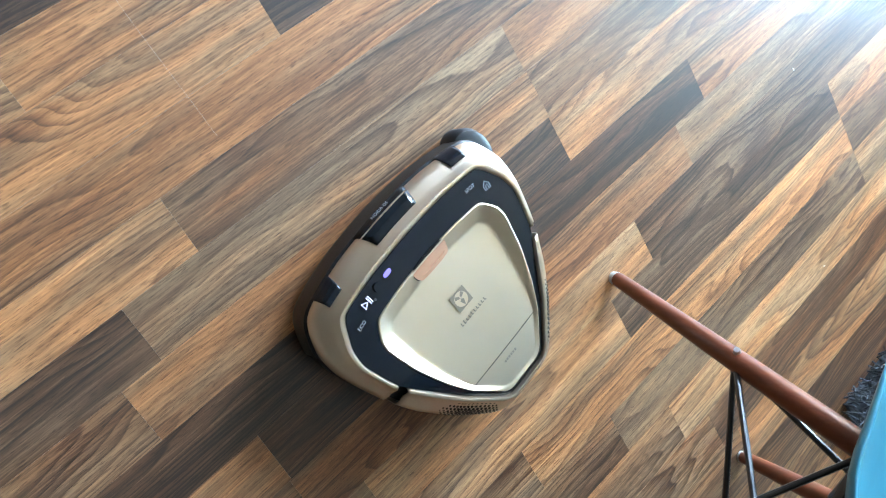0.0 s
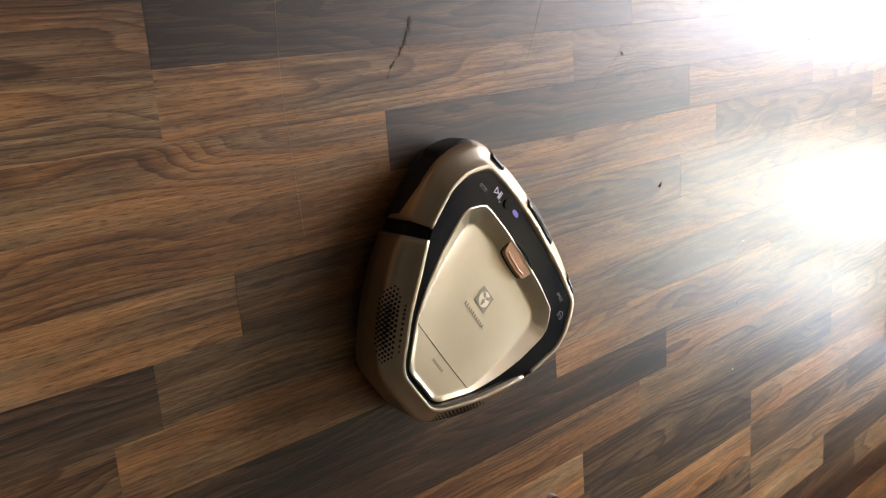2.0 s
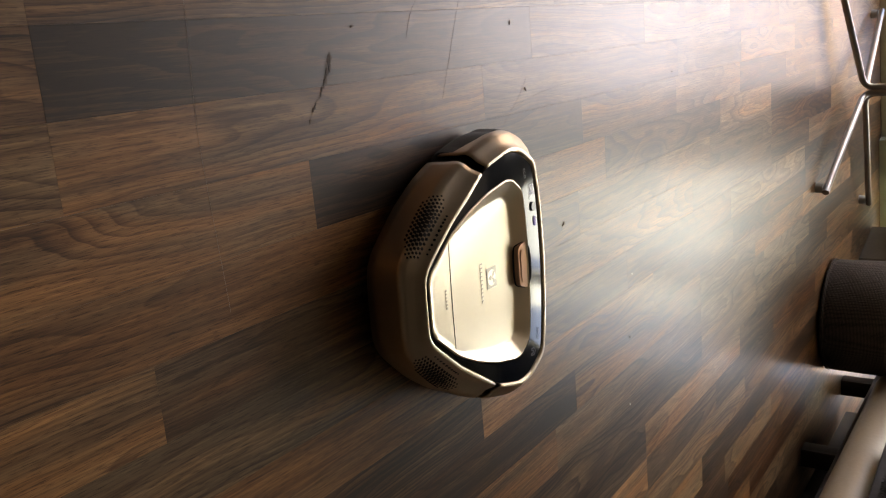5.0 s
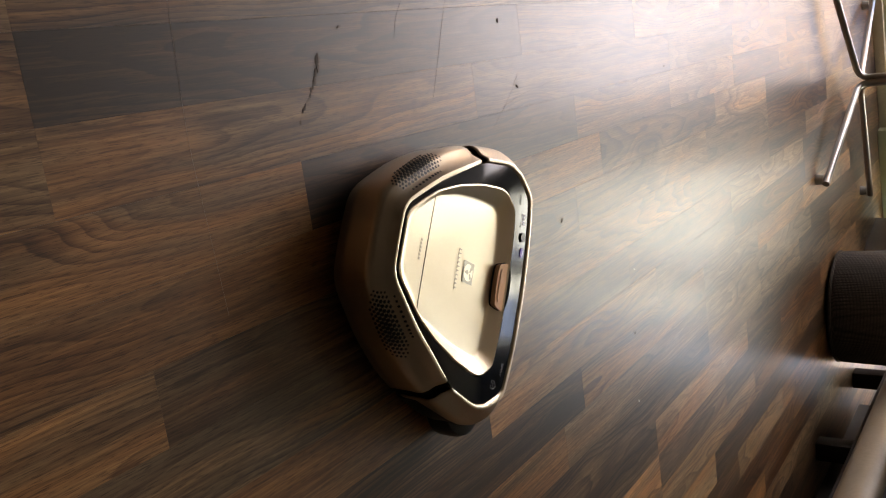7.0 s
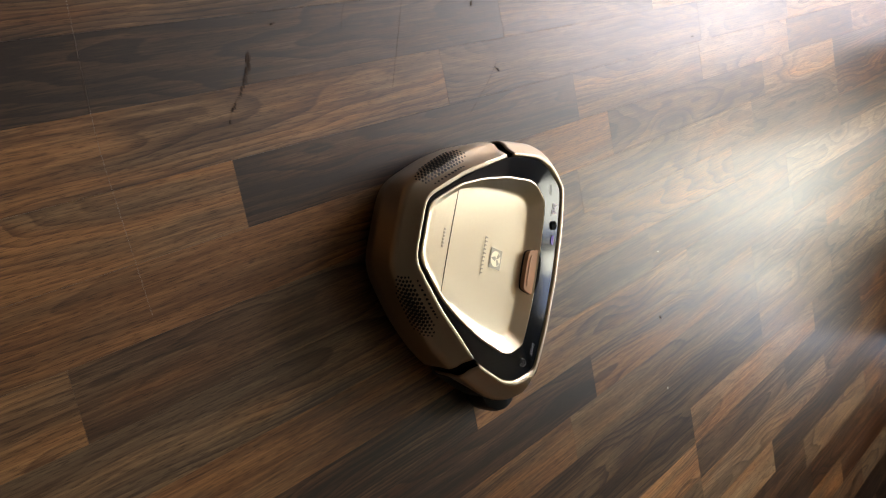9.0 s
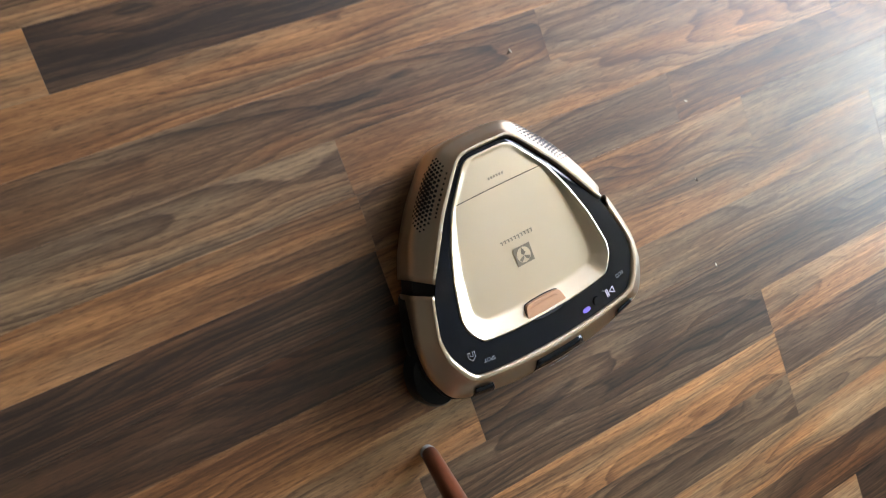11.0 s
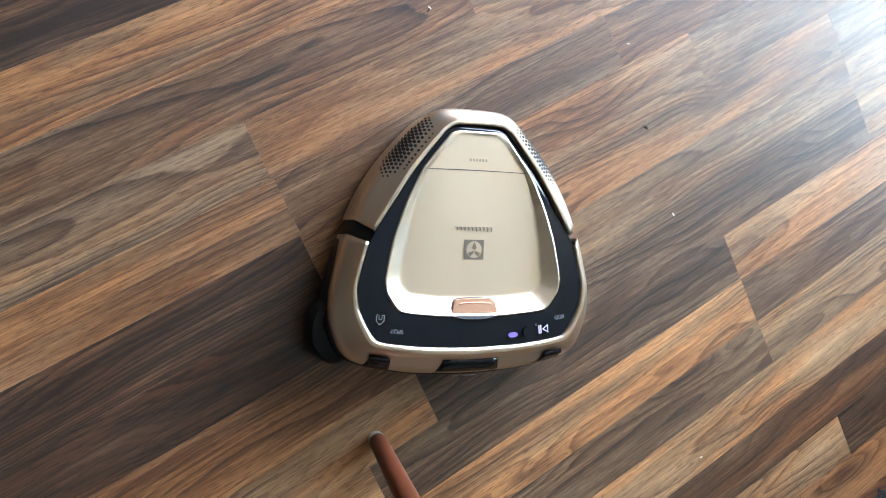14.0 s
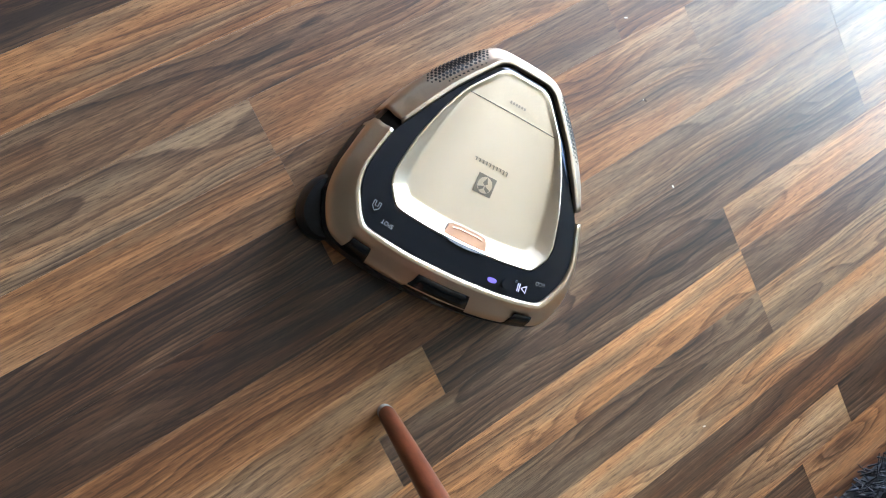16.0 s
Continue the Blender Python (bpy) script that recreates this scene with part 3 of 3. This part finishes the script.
    cx, cy = 0.155, 0.045
    shrink = lambda f, z: [Vector((cx + (x - cx) * f, cy + (y - cy) * f, z)) for x, y in ol]
    part("brush_housing", loft([shrink(0.86, 0.006), shrink(1.0, 0.011), shrink(1.0, 0.030), shrink(0.9, 0.038), shrink(0.6, 0.041)], cap_first=True, cap_last=True), RUBBER, robot, "dark blue-grey side brush housing")
    for x in (-0.10, 0.10):
        wheel = tube([(x - 0.012, -0.05, 0.024), (x - 0.010, -0.05, 0.024), (x + 0.010, -0.05, 0.024), (x + 0.012, -0.05, 0.024)], [0.021, 0.024, 0.024, 0.021], 28)
        part("wheel", wheel, RUBBER, robot, "black rubber drive wheel")
    return robot


robot = robot_vacuum()


# ---- turquoise shell chair ----
def shell_chair():
    chair = thing("shell_chair", pose(0.222, -0.262, 0, 0, 0, 8), "turquoise plastic shell chair on dark wooden dowel legs", "chair")
    feet = [(-0.22, 0.215), (0.212, 0.215), (0.215, -0.215), (-0.215, -0.215)]
    tops = [(-0.095, 0.115), (0.095, 0.115), (0.095, -0.105), (-0.095, -0.105)]
    joints = []
    for (fx, fy), (tx, ty) in zip(feet, tops):
        a, b = Vector((fx, fy, 0.006)), Vector((tx, ty, 0.405))
        leg = part("leg", tube([a, a.lerp(b, 0.012), a.lerp(b, 0.3), a.lerp(b, 0.6), a.lerp(b, 0.97), b], [0.0095, 0.0108, 0.0135, 0.0155, 0.0165, 0.0155], 20), WALNUT, chair, "red-brown stained tapered wooden leg")
        part("foot_pad", tube([(fx, fy, 0.0), (fx, fy, 0.008)], [0.0095, 0.0095], 16), FELT, leg, "pale grey felt foot pad")
        part("screw", tube([a.lerp(b, 0.54) + Vector((0.013 * (-1 if fx < 0 else 1), 0.004, 0.004)), a.lerp(b, 0.54) + Vector((0.0185 * (-1 if fx < 0 else 1), 0.005, 0.006))], [0.005, 0.0042], 12), STEEL, leg, "small steel screw head")
        joints.append(a.lerp(b, 0.53))
    for k in range(4):
        p, q = joints[k], joints[(k + 1) % 4]
        tq, tp = Vector((*tops[(k + 1) % 4], 0.40)), Vector((*tops[k], 0.40))
        part("wire_strut", tube([p, tq], 0.0042, 10), BLACK_WIRE, chair, "black wire cross strut")
        part("wire_strut", tube([q, tp], 0.0042, 10), BLACK_WIRE, chair)
    part("cross_bar", tube([joints[0], joints[2]], 0.0042, 10), BLACK_WIRE, chair)
    part("cross_bar", tube([joints[1], joints[3]], 0.0042, 10), BLACK_WIRE, chair)
    for x in (-0.1, 0.1):
        part("mount_bar", box(x - 0.015, x + 0.015, -0.13, 0.14, 0.400, 0.412, 0.003), BLACK_WIRE, chair, "black steel mounting bar")
    # bucket seat: rows from the middle outwards, rim turned up at sides and back, rolled down at the front
    rows = []
    for f, in_z in ((0.02, 0.416), (0.35, 0.417), (0.6, 0.421), (0.8, 0.430), (0.93, 0.446), (1.0, 0.468)):
        ring = []
        for k in range(64):
            a = 2 * math.pi * k / 64
            c, s = math.cos(a), math.sin(a)
            r = (abs(c) ** 3.2 + abs(s) ** 3.2) ** (-1 / 3.2)
            lift = (in_z - 0.416) * (0.6 - 1.3 * max(0, s) ** 2 + 6.0 * max(0, -s) ** 2)
            back = max(0, -s)
            ring.append(Vector((0.190 * f * r * c * (1 - 0.22 * back), (0.215 if s > 0 else 0.27) * f * r * s - back ** 2 * 0.05 * f ** 4, 0.416 + lift)))
        rows.append(ring)
    ob = part("seat_shell", loft(rows, cap_first=True), TURQUOISE, chair, "glossy turquoise moulded plastic seat shell", pose(0.010, 0.112, 0, 0, 0, 12))
    mod = ob.modifiers.new("thickness", "SOLIDIFY")
    mod.thickness, mod.offset = 0.005, 1
    return chair


shell_chair()


# ---- steel swivel chair by the window ----
def swivel_chair():
    chair = thing("swivel_chair", pose(-0.46, 2.37, 0), "swivel chair on a four-legged bent steel tube base", "chair")
    for fx, fy in ((-0.38, -0.31), (0.26, -0.44), (0.44, 0.29), (-0.248, 0.47)):
        d = Vector((fx, fy, 0)).normalized()
        n = Vector((fx, fy, 0)).length
        lift = lambda reach, z: d * reach + Vector((0, 0, z))
        pts = [lift(0.014, 0.42), lift(0.014, 0.13), lift(0.015, 0.088), lift(0.021, 0.073), lift(0.034, 0.063), lift(0.055, 0.058), lift(n * 0.5, 0.047), lift(n + 0.022, 0.032)]
        leg = part("leg", tube(pts, 0.0108, 14), STEEL, chair, "bent brushed steel tube leg")
        part("glide", tube([d * n + Vector((0, 0, 0)), d * n + Vector((0, 0, 0.022))], [0.017, 0.015], 14), FELT, leg, "pale round glide")
    part("seat_plate", box(-0.2, 0.2, -0.2, 0.2, 0.42, 0.44, 0.006), BLACK_WOOD, chair, "dark seat plate")
    return chair


swivel_chair()


# ---- woven pouf, boxes, lounge seat, rugs ----
def pouf():
    p = thing("pouf", pose(0.28, 2.14, 0), "round dark grey-brown woven fabric pouf on the floor", "pouf")
    prof = [(0.0, 0.0), (0.168, 0.0), (0.183, 0.008), (0.190, 0.03), (0.193, 0.2), (0.190, 0.37), (0.183, 0.392), (0.165, 0.40), (0.0, 0.405)]
    rows = [[Vector((max(r, 0.001) * math.cos(a), max(r, 0.001) * math.sin(a), z)) for a in (2 * math.pi * k / 56 for k in range(56))] for r, z in prof]
    part("cover", loft(rows, cap_first=True, cap_last=True), WEAVE, p)
    for z in (0.014, 0.388):
        part("piping", tube([(0.1875 * math.cos(a), 0.1875 * math.sin(a), z) for a in (2 * math.pi * k / 56 for k in range(57))], 0.005, 8), WEAVE, p)
    return p


pouf()


def storage_boxes():
    a = thing("storage_box", WALL @ pose(0.28, -0.045, 0), "flat frosted cream plastic storage box against the window threshold", "box")
    part("tub", box(-0.235, 0.20, -0.022, 0.022, 0, 0.30, 0.004), FROSTED, a)
    part("rib", box(-0.235, 0.20, -0.0255, -0.021, 0.085, 0.105, 0.002), FROSTED, a)
    part("lid", box(-0.24, 0.205, -0.026, 0.026, 0.30, 0.318, 0.003), FROSTED, a)
    c = thing("low_cabinet", pose(0.02, 2.63, 0, 0, 0, WALL_TURN), "taupe cabinet on a set-back dark plinth beside the window", "cabinet")
    part("plinth", box(0.20, 0.52, 0.0, 0.30, 0, 0.10, 0.003), PLINTH, c, "dark brown set-back plinth")
    body = part("body", box(0, 0.55, 0, 0.33, 0.10, 0.52, 0.003), TAUPE, c)
    part("top", box(-0.006, 0.556, -0.006, 0.336, 0.52, 0.54, 0.003), CREAM_TOP_LIT_SIDE, c, "cream cabinet top")
    # window light on the cabinet's side, painted as a paler face
    part("lit_side", box(-0.004, -0.0005, 0.004, 0.326, 0.104, 0.516, 0.001), CREAM_TOP_LIT_SIDE, c, "cabinet side coloured cream for the window light on it")
    part("grip_hole", box(0.022, 0.048, -0.002, 0.004, 0.113, 0.128, 0.001), MATT, body, "dark oblong grip hole")


storage_boxes()


def lounge_seat():
    s = thing("lounge_seat", pose(1.03, 1.87, 0), "beige leather lounge seat on a black wooden frame", "lounge chair")
    for y in (-0.75, -0.1, 0.52):
        part("leg", box(-0.42, -0.36, y - 0.03, y + 0.03, 0, 0.12, 0.004), BLACK_WOOD, s, "black wooden leg")
        part("leg", box(0.36, 0.42, y - 0.03, y + 0.03, 0, 0.12, 0.004), BLACK_WOOD, s)
    part("frame", box(-0.45, 0.43, -0.80, 0.56, 0.115, 0.165, 0.006), BLACK_WOOD, s, "black wooden frame")
    # added set-back black board, stands in for the shade beneath the seat
    part("shade_board", box(-0.30, -0.26, -0.715, 0.49, 0.020, 0.1145, 0.004), BLACK_WOOD, s, "black board added for the shade under the seat")
    part("cushion", box(-0.60, 0.45, -0.98, 0.22, 0.165, 0.295, 0.06, 6), LEATHER, s, "thick rounded beige leather cushion")
    return s


lounge_seat()


def tufts(name, m, w, d, top, count, length, material, seed, label, category, edge=0.0):
    """A shaggy textile: a thin backing and many slim bent strands."""
    rnd = random.Random(seed)
    ob = thing(name, m, label, category)
    part("backing", box(0.02 - w, w - 0.02, 0.02 - d, d - 0.02, 0.0, top, min(top * 0.45, 0.01)), material, ob)
    bm = bmesh.new()
    for _ in range(count):
        x, y = rnd.uniform(-w, w), rnd.uniform(-d, d)
        a = rnd.uniform(0, 2 * math.pi)
        ln = length * rnd.uniform(0.6, 1.25)
        lean = rnd.uniform(0.35, 1.1)
        dx, dy = math.cos(a) * lean * ln, math.sin(a) * lean * ln
        p = Vector((x, y, top * 0.8))
        q = p + Vector((dx * 0.45, dy * 0.45, ln * 0.62))
        e = p + Vector((dx, dy, ln * 0.75))
        tube([p, q, e], [0.0016, 0.0014, 0.0007], 4, cap=False, bm=bm)
    tagged(part("pile", bm, material, ob, "long shaggy strands"), kind="stuff")
    return ob


tufts("shag_rug", pose(1.02, 0.64, 0), 0.52, 0.42, 0.010, 6500, 0.055, SHAG, 3, "dark blue-grey shaggy rug lying on the wooden floor", "rug")
tufts("shag_cushion", pose(0.70, 1.20, 0.292, 0, 0, 8), 0.32, 0.36, 0.03, 3600, 0.05, SHAG_DARK, 5, "charcoal shaggy cushion lying on the beige seat", "cushion")


# ---- small marks on the floor ----
def floor_marks():
    stain = thing("floor_stain", None, "dried dark brown smear on the floor", "stain")
    rnd = random.Random(8)
    path = [(-0.746, -0.277), (-0.735, -0.281), (-0.722, -0.288), (-0.708, -0.297), (-0.692, -0.314), (-0.678, -0.322)]
    for k in range(20):
        g = rnd.random() ** 1.5 * 4.98
        (x0, y0), (x1, y1) = path[int(g)], path[int(g) + 1]
        f = g - int(g)
        x, y = x0 + (x1 - x0) * f + rnd.uniform(-0.003, 0.003), y0 + (y1 - y0) * f + rnd.uniform(-0.003, 0.003)
        big = 0.0036 if g < 2.2 else 0.0022
        pts = [(x + big * math.cos(q) * rnd.uniform(0.7, 1.3) - 0.3 * big * math.sin(q), y + 0.5 * big * math.sin(q) * rnd.uniform(0.6, 1.3)) for q in (2 * math.pi * k / 12 for k in range(12))]
        part("smear", plate(pts, 0.0, 0.0002 + 0.00002 * k), SCUFF, stain)
    for line in (((-0.86, -0.05), (-0.841, -0.06), (-0.814, -0.104), (-0.782, -0.135), (-0.756, -0.144)), ((-0.86, 0.0), (-0.842, -0.006), (-0.787, -0.034), (-0.733, -0.058), (-0.68, -0.082)),
                 ((-0.649, 0.08), (-0.663, 0.146), (-0.671, 0.255), (-0.676, 0.358)), ((-0.625, 0.05), (-0.66, 0.10), (-0.69, 0.13))):
        sc = thing("floor_scratch", None, "thin dark curved scratch in the laminate floor", "scratch", group="scratches in the floor")
        part("groove", tube(rounded([(x, y, 0.0001) for x, y in line], 2, False), 0.00015, 5), SCUFF, sc)
    sc = thing("floor_scratch", None, "long pale scratch across several floor strips", "scratch", group="scratches in the floor")
    part("groove", tube(rounded([(x, y, 0.0001) for x, y in ((-0.95, -0.452), (-0.818, -0.456), (-0.757, -0.46), (-0.685, -0.464), (-0.624, -0.461), (-0.52, -0.456))], 2, False), 0.00011, 5), SCRATCH, sc)
    for x, y in ((-0.772, -0.239), (-0.765, 0.092), (-0.457, 0.214), (-0.654, 0.699), (-0.673, 0.124), (-0.197, 0.448)):
        c = thing("crumb", pose(x, y, 0, 0, 0, rnd.uniform(0, 180)), "tiny dark crumb on the floor", "crumb", group="crumbs on the floor")
        part("grain", plate([(p.x, p.y) for p in rounded([(-0.003, -0.0012, 0), (0.003, -0.001, 0), (0.0025, 0.0012, 0), (-0.0025, 0.001, 0)], 1)], 0, 0.0012), SCUFF, c)

    for x, y, turn in ((-0.198, 0.447, 40), (-0.069, 0.437, 10), (0.267, 0.329, 75), (-0.459, 0.217, 20), (-0.31, 0.47, 60)):
        c = thing("crumb", pose(x, y, 0, 0, 0, turn), "tiny pale crumb on the floor", "crumb", group="crumbs on the floor")
        part("grain", plate([(p.x, p.y) for p in rounded([(-0.0026, -0.0008, 0), (0.0028, -0.0007, 0), (0.0022, 0.0008, 0), (-0.002, 0.0009, 0)], 1)], 0, 0.0010), PALE_CRUMB, c)


floor_marks()


# ---- floor strips ----
# strip number: where its planks meet, then tone and warmth of each plank in turn
STRIPS = {
    -12: ((-0.603, 0.226), (0.55, 0.42, 0.5), (0.5, 0.5, 0.5)),
    -11: ((-0.603, 0.15), (0.40, 0.20, 0.45), (0.8, 0.2, 0.5)),
    -10: ((-0.603, 0.013), (0.62, 0.56, 0.4), (0.6, 0.8, 0.3)),
    -9: ((-0.328, 0.30), (0.64, 0.24, 0.5), (0.8, 0.2, 0.5)),
    -8: ((-0.95, 0.38), (0.43, 0.56, 0.45), (0.6, 0.95, 0.4)),
    -7: ((-0.547, 0.272, 0.915), (0.70, 0.42, 0.56, 0.5), (0.7, 0.6, 0.6, 0.4)),
    -6: ((-0.648, -0.052, 0.80), (0.30, 0.58, 0.60, 0.45), (0.3, 0.3, 0.75, 0.5)),
    -5: ((-0.70, -0.050), (0.50, 0.58, 0.40), (0.5, 0.85, 0.5)),
    -4: ((-0.82, -0.052, 0.571), (0.5, 0.22, 0.60, 0.45), (0.5, 0.2, 0.8, 0.3)),
    -3: ((-0.617, 0.226, 0.835), (0.6, 0.22, 0.50, 0.5), (0.8, 0.4, 0.75, 0.2)),
}
STRIPS.update({
    -2: ((-0.62, 0.15, 0.835), (0.4, 0.52, 0.52, 0.6), (0.5, 0.95, 0.4, 0.3)),
    -1: ((-0.55, 0.0, 0.835), (0.5, 0.72, 0.36, 0.62), (0.5, 0.7, 0.3, 0.4)),
    0: ((-0.55, -0.102, 0.505), (0.5, 0.68, 0.36, 0.66), (0.5, 0.7, 0.2, 0.7)),
    1: ((-0.35, 0.506), (0.5, 0.70, 0.42), (0.5, 0.9, 0.4)),
    2: ((-0.2, 0.507, 1.151), (0.45, 0.42, 0.64, 0.5), (0.6, 0.2, 0.4, 0.6)),
    3: ((-0.1, 0.82), (0.5, 0.74, 0.3), (0.5, 0.65, 0.4)),
    4: ((-0.04, 0.98), (0.5, 0.34, 0.6), (0.5, 0.6, 0.5)),
    5: ((0.0, 0.585), (0.5, 0.62, 0.28), (0.5, 0.75, 0.2)),
    6: ((-0.1, 0.466), (0.5, 0.34, 0.6), (0.5, 0.4, 0.95)),
    7: ((0.2, 0.9), (0.5, 0.5, 0.5), (0.5, 0.8, 0.5)),
})


def floor_strips():
    one = bmesh.new()
    box(0, 1, 0, 1, 0, 1, bm=one)
    me = mesh_of("strip", one, FLOOR, smooth=False)
    rnd = random.Random(21)
    rest = []
    count = 0
    for k in [*range(-30, 32), *range(-63, -30), *range(32, 55)]:
        x0 = k * STRIP
        table = STRIPS.get(k)
        if table:
            cuts, tones, warms = table
        else:
            cuts, tones, warms = [rnd.uniform(0, 0.5)], [rnd.uniform(0.25, 0.75) for _ in range(2)], [rnd.random() for _ in range(2)]
        joints, look_of = list(cuts), [(t, w) for t, w in zip(tones, warms)]
        while joints[-1] < 3.3:
            joints.append(joints[-1] + rnd.choice((0.42, 0.5, 0.61, 0.72)))
            look_of.append((rnd.uniform(0.25, 0.75), rnd.random()))
        while joints[0] > -2.4:
            joints.insert(0, joints[0] - rnd.choice((0.42, 0.5, 0.61, 0.72)))
            look_of.insert(0, (rnd.uniform(0.25, 0.75), rnd.random()))
        ends = [joints[0]]
        while ends[-1] > -6.0:
            ends.append(max(-6.1, ends[-1] - (0.42, 0.61, 0.5, 0.72)[(3 * k + len(ends)) % 4]))
        rest += [(x0, a, b) for b, a in zip(ends, ends[1:])]
        end = 3.18 + (x0 + 0.25) * math.tan(radians(WALL_TURN))
        joints.append(max(end, joints[-1]))
        look_of.append((0.5, 0.5))
        for a, b, (tone, warm) in zip(joints, joints[1:], look_of[1:]):
            b = min(b, end)
            if b - a < 0.01:
                continue
            if -1.3 < x0 < 0.8 and b > -1.3 and a < 1.8 and count < 300:
                ob = new("strip", me)
                ob.parent = floor
                ob.color = (tone, warm, 0.06, 1)
                ob.matrix_basis = Matrix.LocRotScale((x0 + 0.0001, a + 0.0001, -0.006), None, (STRIP - 0.0002, b - a - 0.0002, 0.006))
                count += 1
            else:
                rest.append((x0, a, b))
    bm = bmesh.new()
    for x0, a, b in rest:
        lo = [Vector((x, y, -0.006)) for x, y in ((x0 + 0.0001, a + 0.0001), (x0 + STRIP - 0.0001, a + 0.0001), (x0 + STRIP - 0.0001, b - 0.0001), (x0 + 0.0001, b - 0.0001))]
        loft([lo, [p + Vector((0, 0, 0.006)) for p in lo]], cap_last=True, bm=bm)
    far = tagged(part("far_strips", bm, FLOOR, floor, "", smooth=False), kind="stuff")
    far.color = (0.48, 0.5, 0.55, 1)


floor_strips()


def motions():
    walk(robot, [
        (0, pose(-0.2534, -0.3488, 0, 0, 0, 98.60)),
        (0.5, pose(-0.3194, -0.3394, 0, 0, 0, 84.30)),
        (1, pose(-0.3726, -0.3139, 0, 0, 0, 69.43)),
        (1.5, pose(-0.4038, -0.2790, 0, 0, 0, 48.73)),
        (2, pose(-0.4327, -0.2233, 0, 0, 0, 33.33)),
        (2.5, pose(-0.4593, -0.1471, 0, 0, 0, 21.24)),
        (3, pose(-0.4783, -0.0822, 0, 0, 0, 15.06)),
        (3.5, pose(-0.4751, -0.0657, 0, 0, 0, 8.47)),
        (4, pose(-0.4734, -0.0618, 0, 0, 0, 6.98)),
        (4.5, pose(-0.4728, -0.0606, 0, 0, 0, 5.27)),
        (4.7, pose(-0.4706, -0.0647, 0, 0, 0, 3.42)),
        (6.8, pose(-0.4649, -0.1510, 0, 0, 0, -37.64)),
        (7, pose(-0.4607, -0.1302, 0, 0, 0, -29.67)),
        (7.5, pose(-0.4614, -0.1052, 0, 0, 0, -16.49)),
        (8, pose(-0.4644, -0.0889, 0, 0, 0, -10.09)),
        (10.3, pose(-0.2860, 0.0980, 0, 0, 0, -74.70)),
        (10.5, pose(-0.2558, 0.1003, 0, 0, 0, -78.70)),
        (11, pose(-0.1763, 0.1005, 0, 0, 0, -87.10)),
        (11.5, pose(-0.1307, 0.0955, 0, 0, 0, -94.40)),
        (12, pose(-0.1182, 0.0871, 0, 0, 0, -101.56)),
        (12.5, pose(-0.1159, 0.0846, 0, 0, 0, -103.42)),
        (13, pose(-0.1468, 0.0849, 0, 0, 0, -117.78)),
        (13.5, pose(-0.1475, 0.0848, 0, 0, 0, -118.26)),
        (14, pose(-0.1475, 0.0847, 0, 0, 0, -118.09)),
        (14.5, pose(-0.1486, 0.0836, 0, 0, 0, -118.74)),
        (15, pose(-0.1477, 0.0844, 0, 0, 0, -118.27)),
        (15.5, pose(-0.1712, 0.0889, 0, 0, 0, -130.02)),
        (16, pose(-0.1939, 0.0977, 0, 0, 0, -141.51)),
    ])


motions()
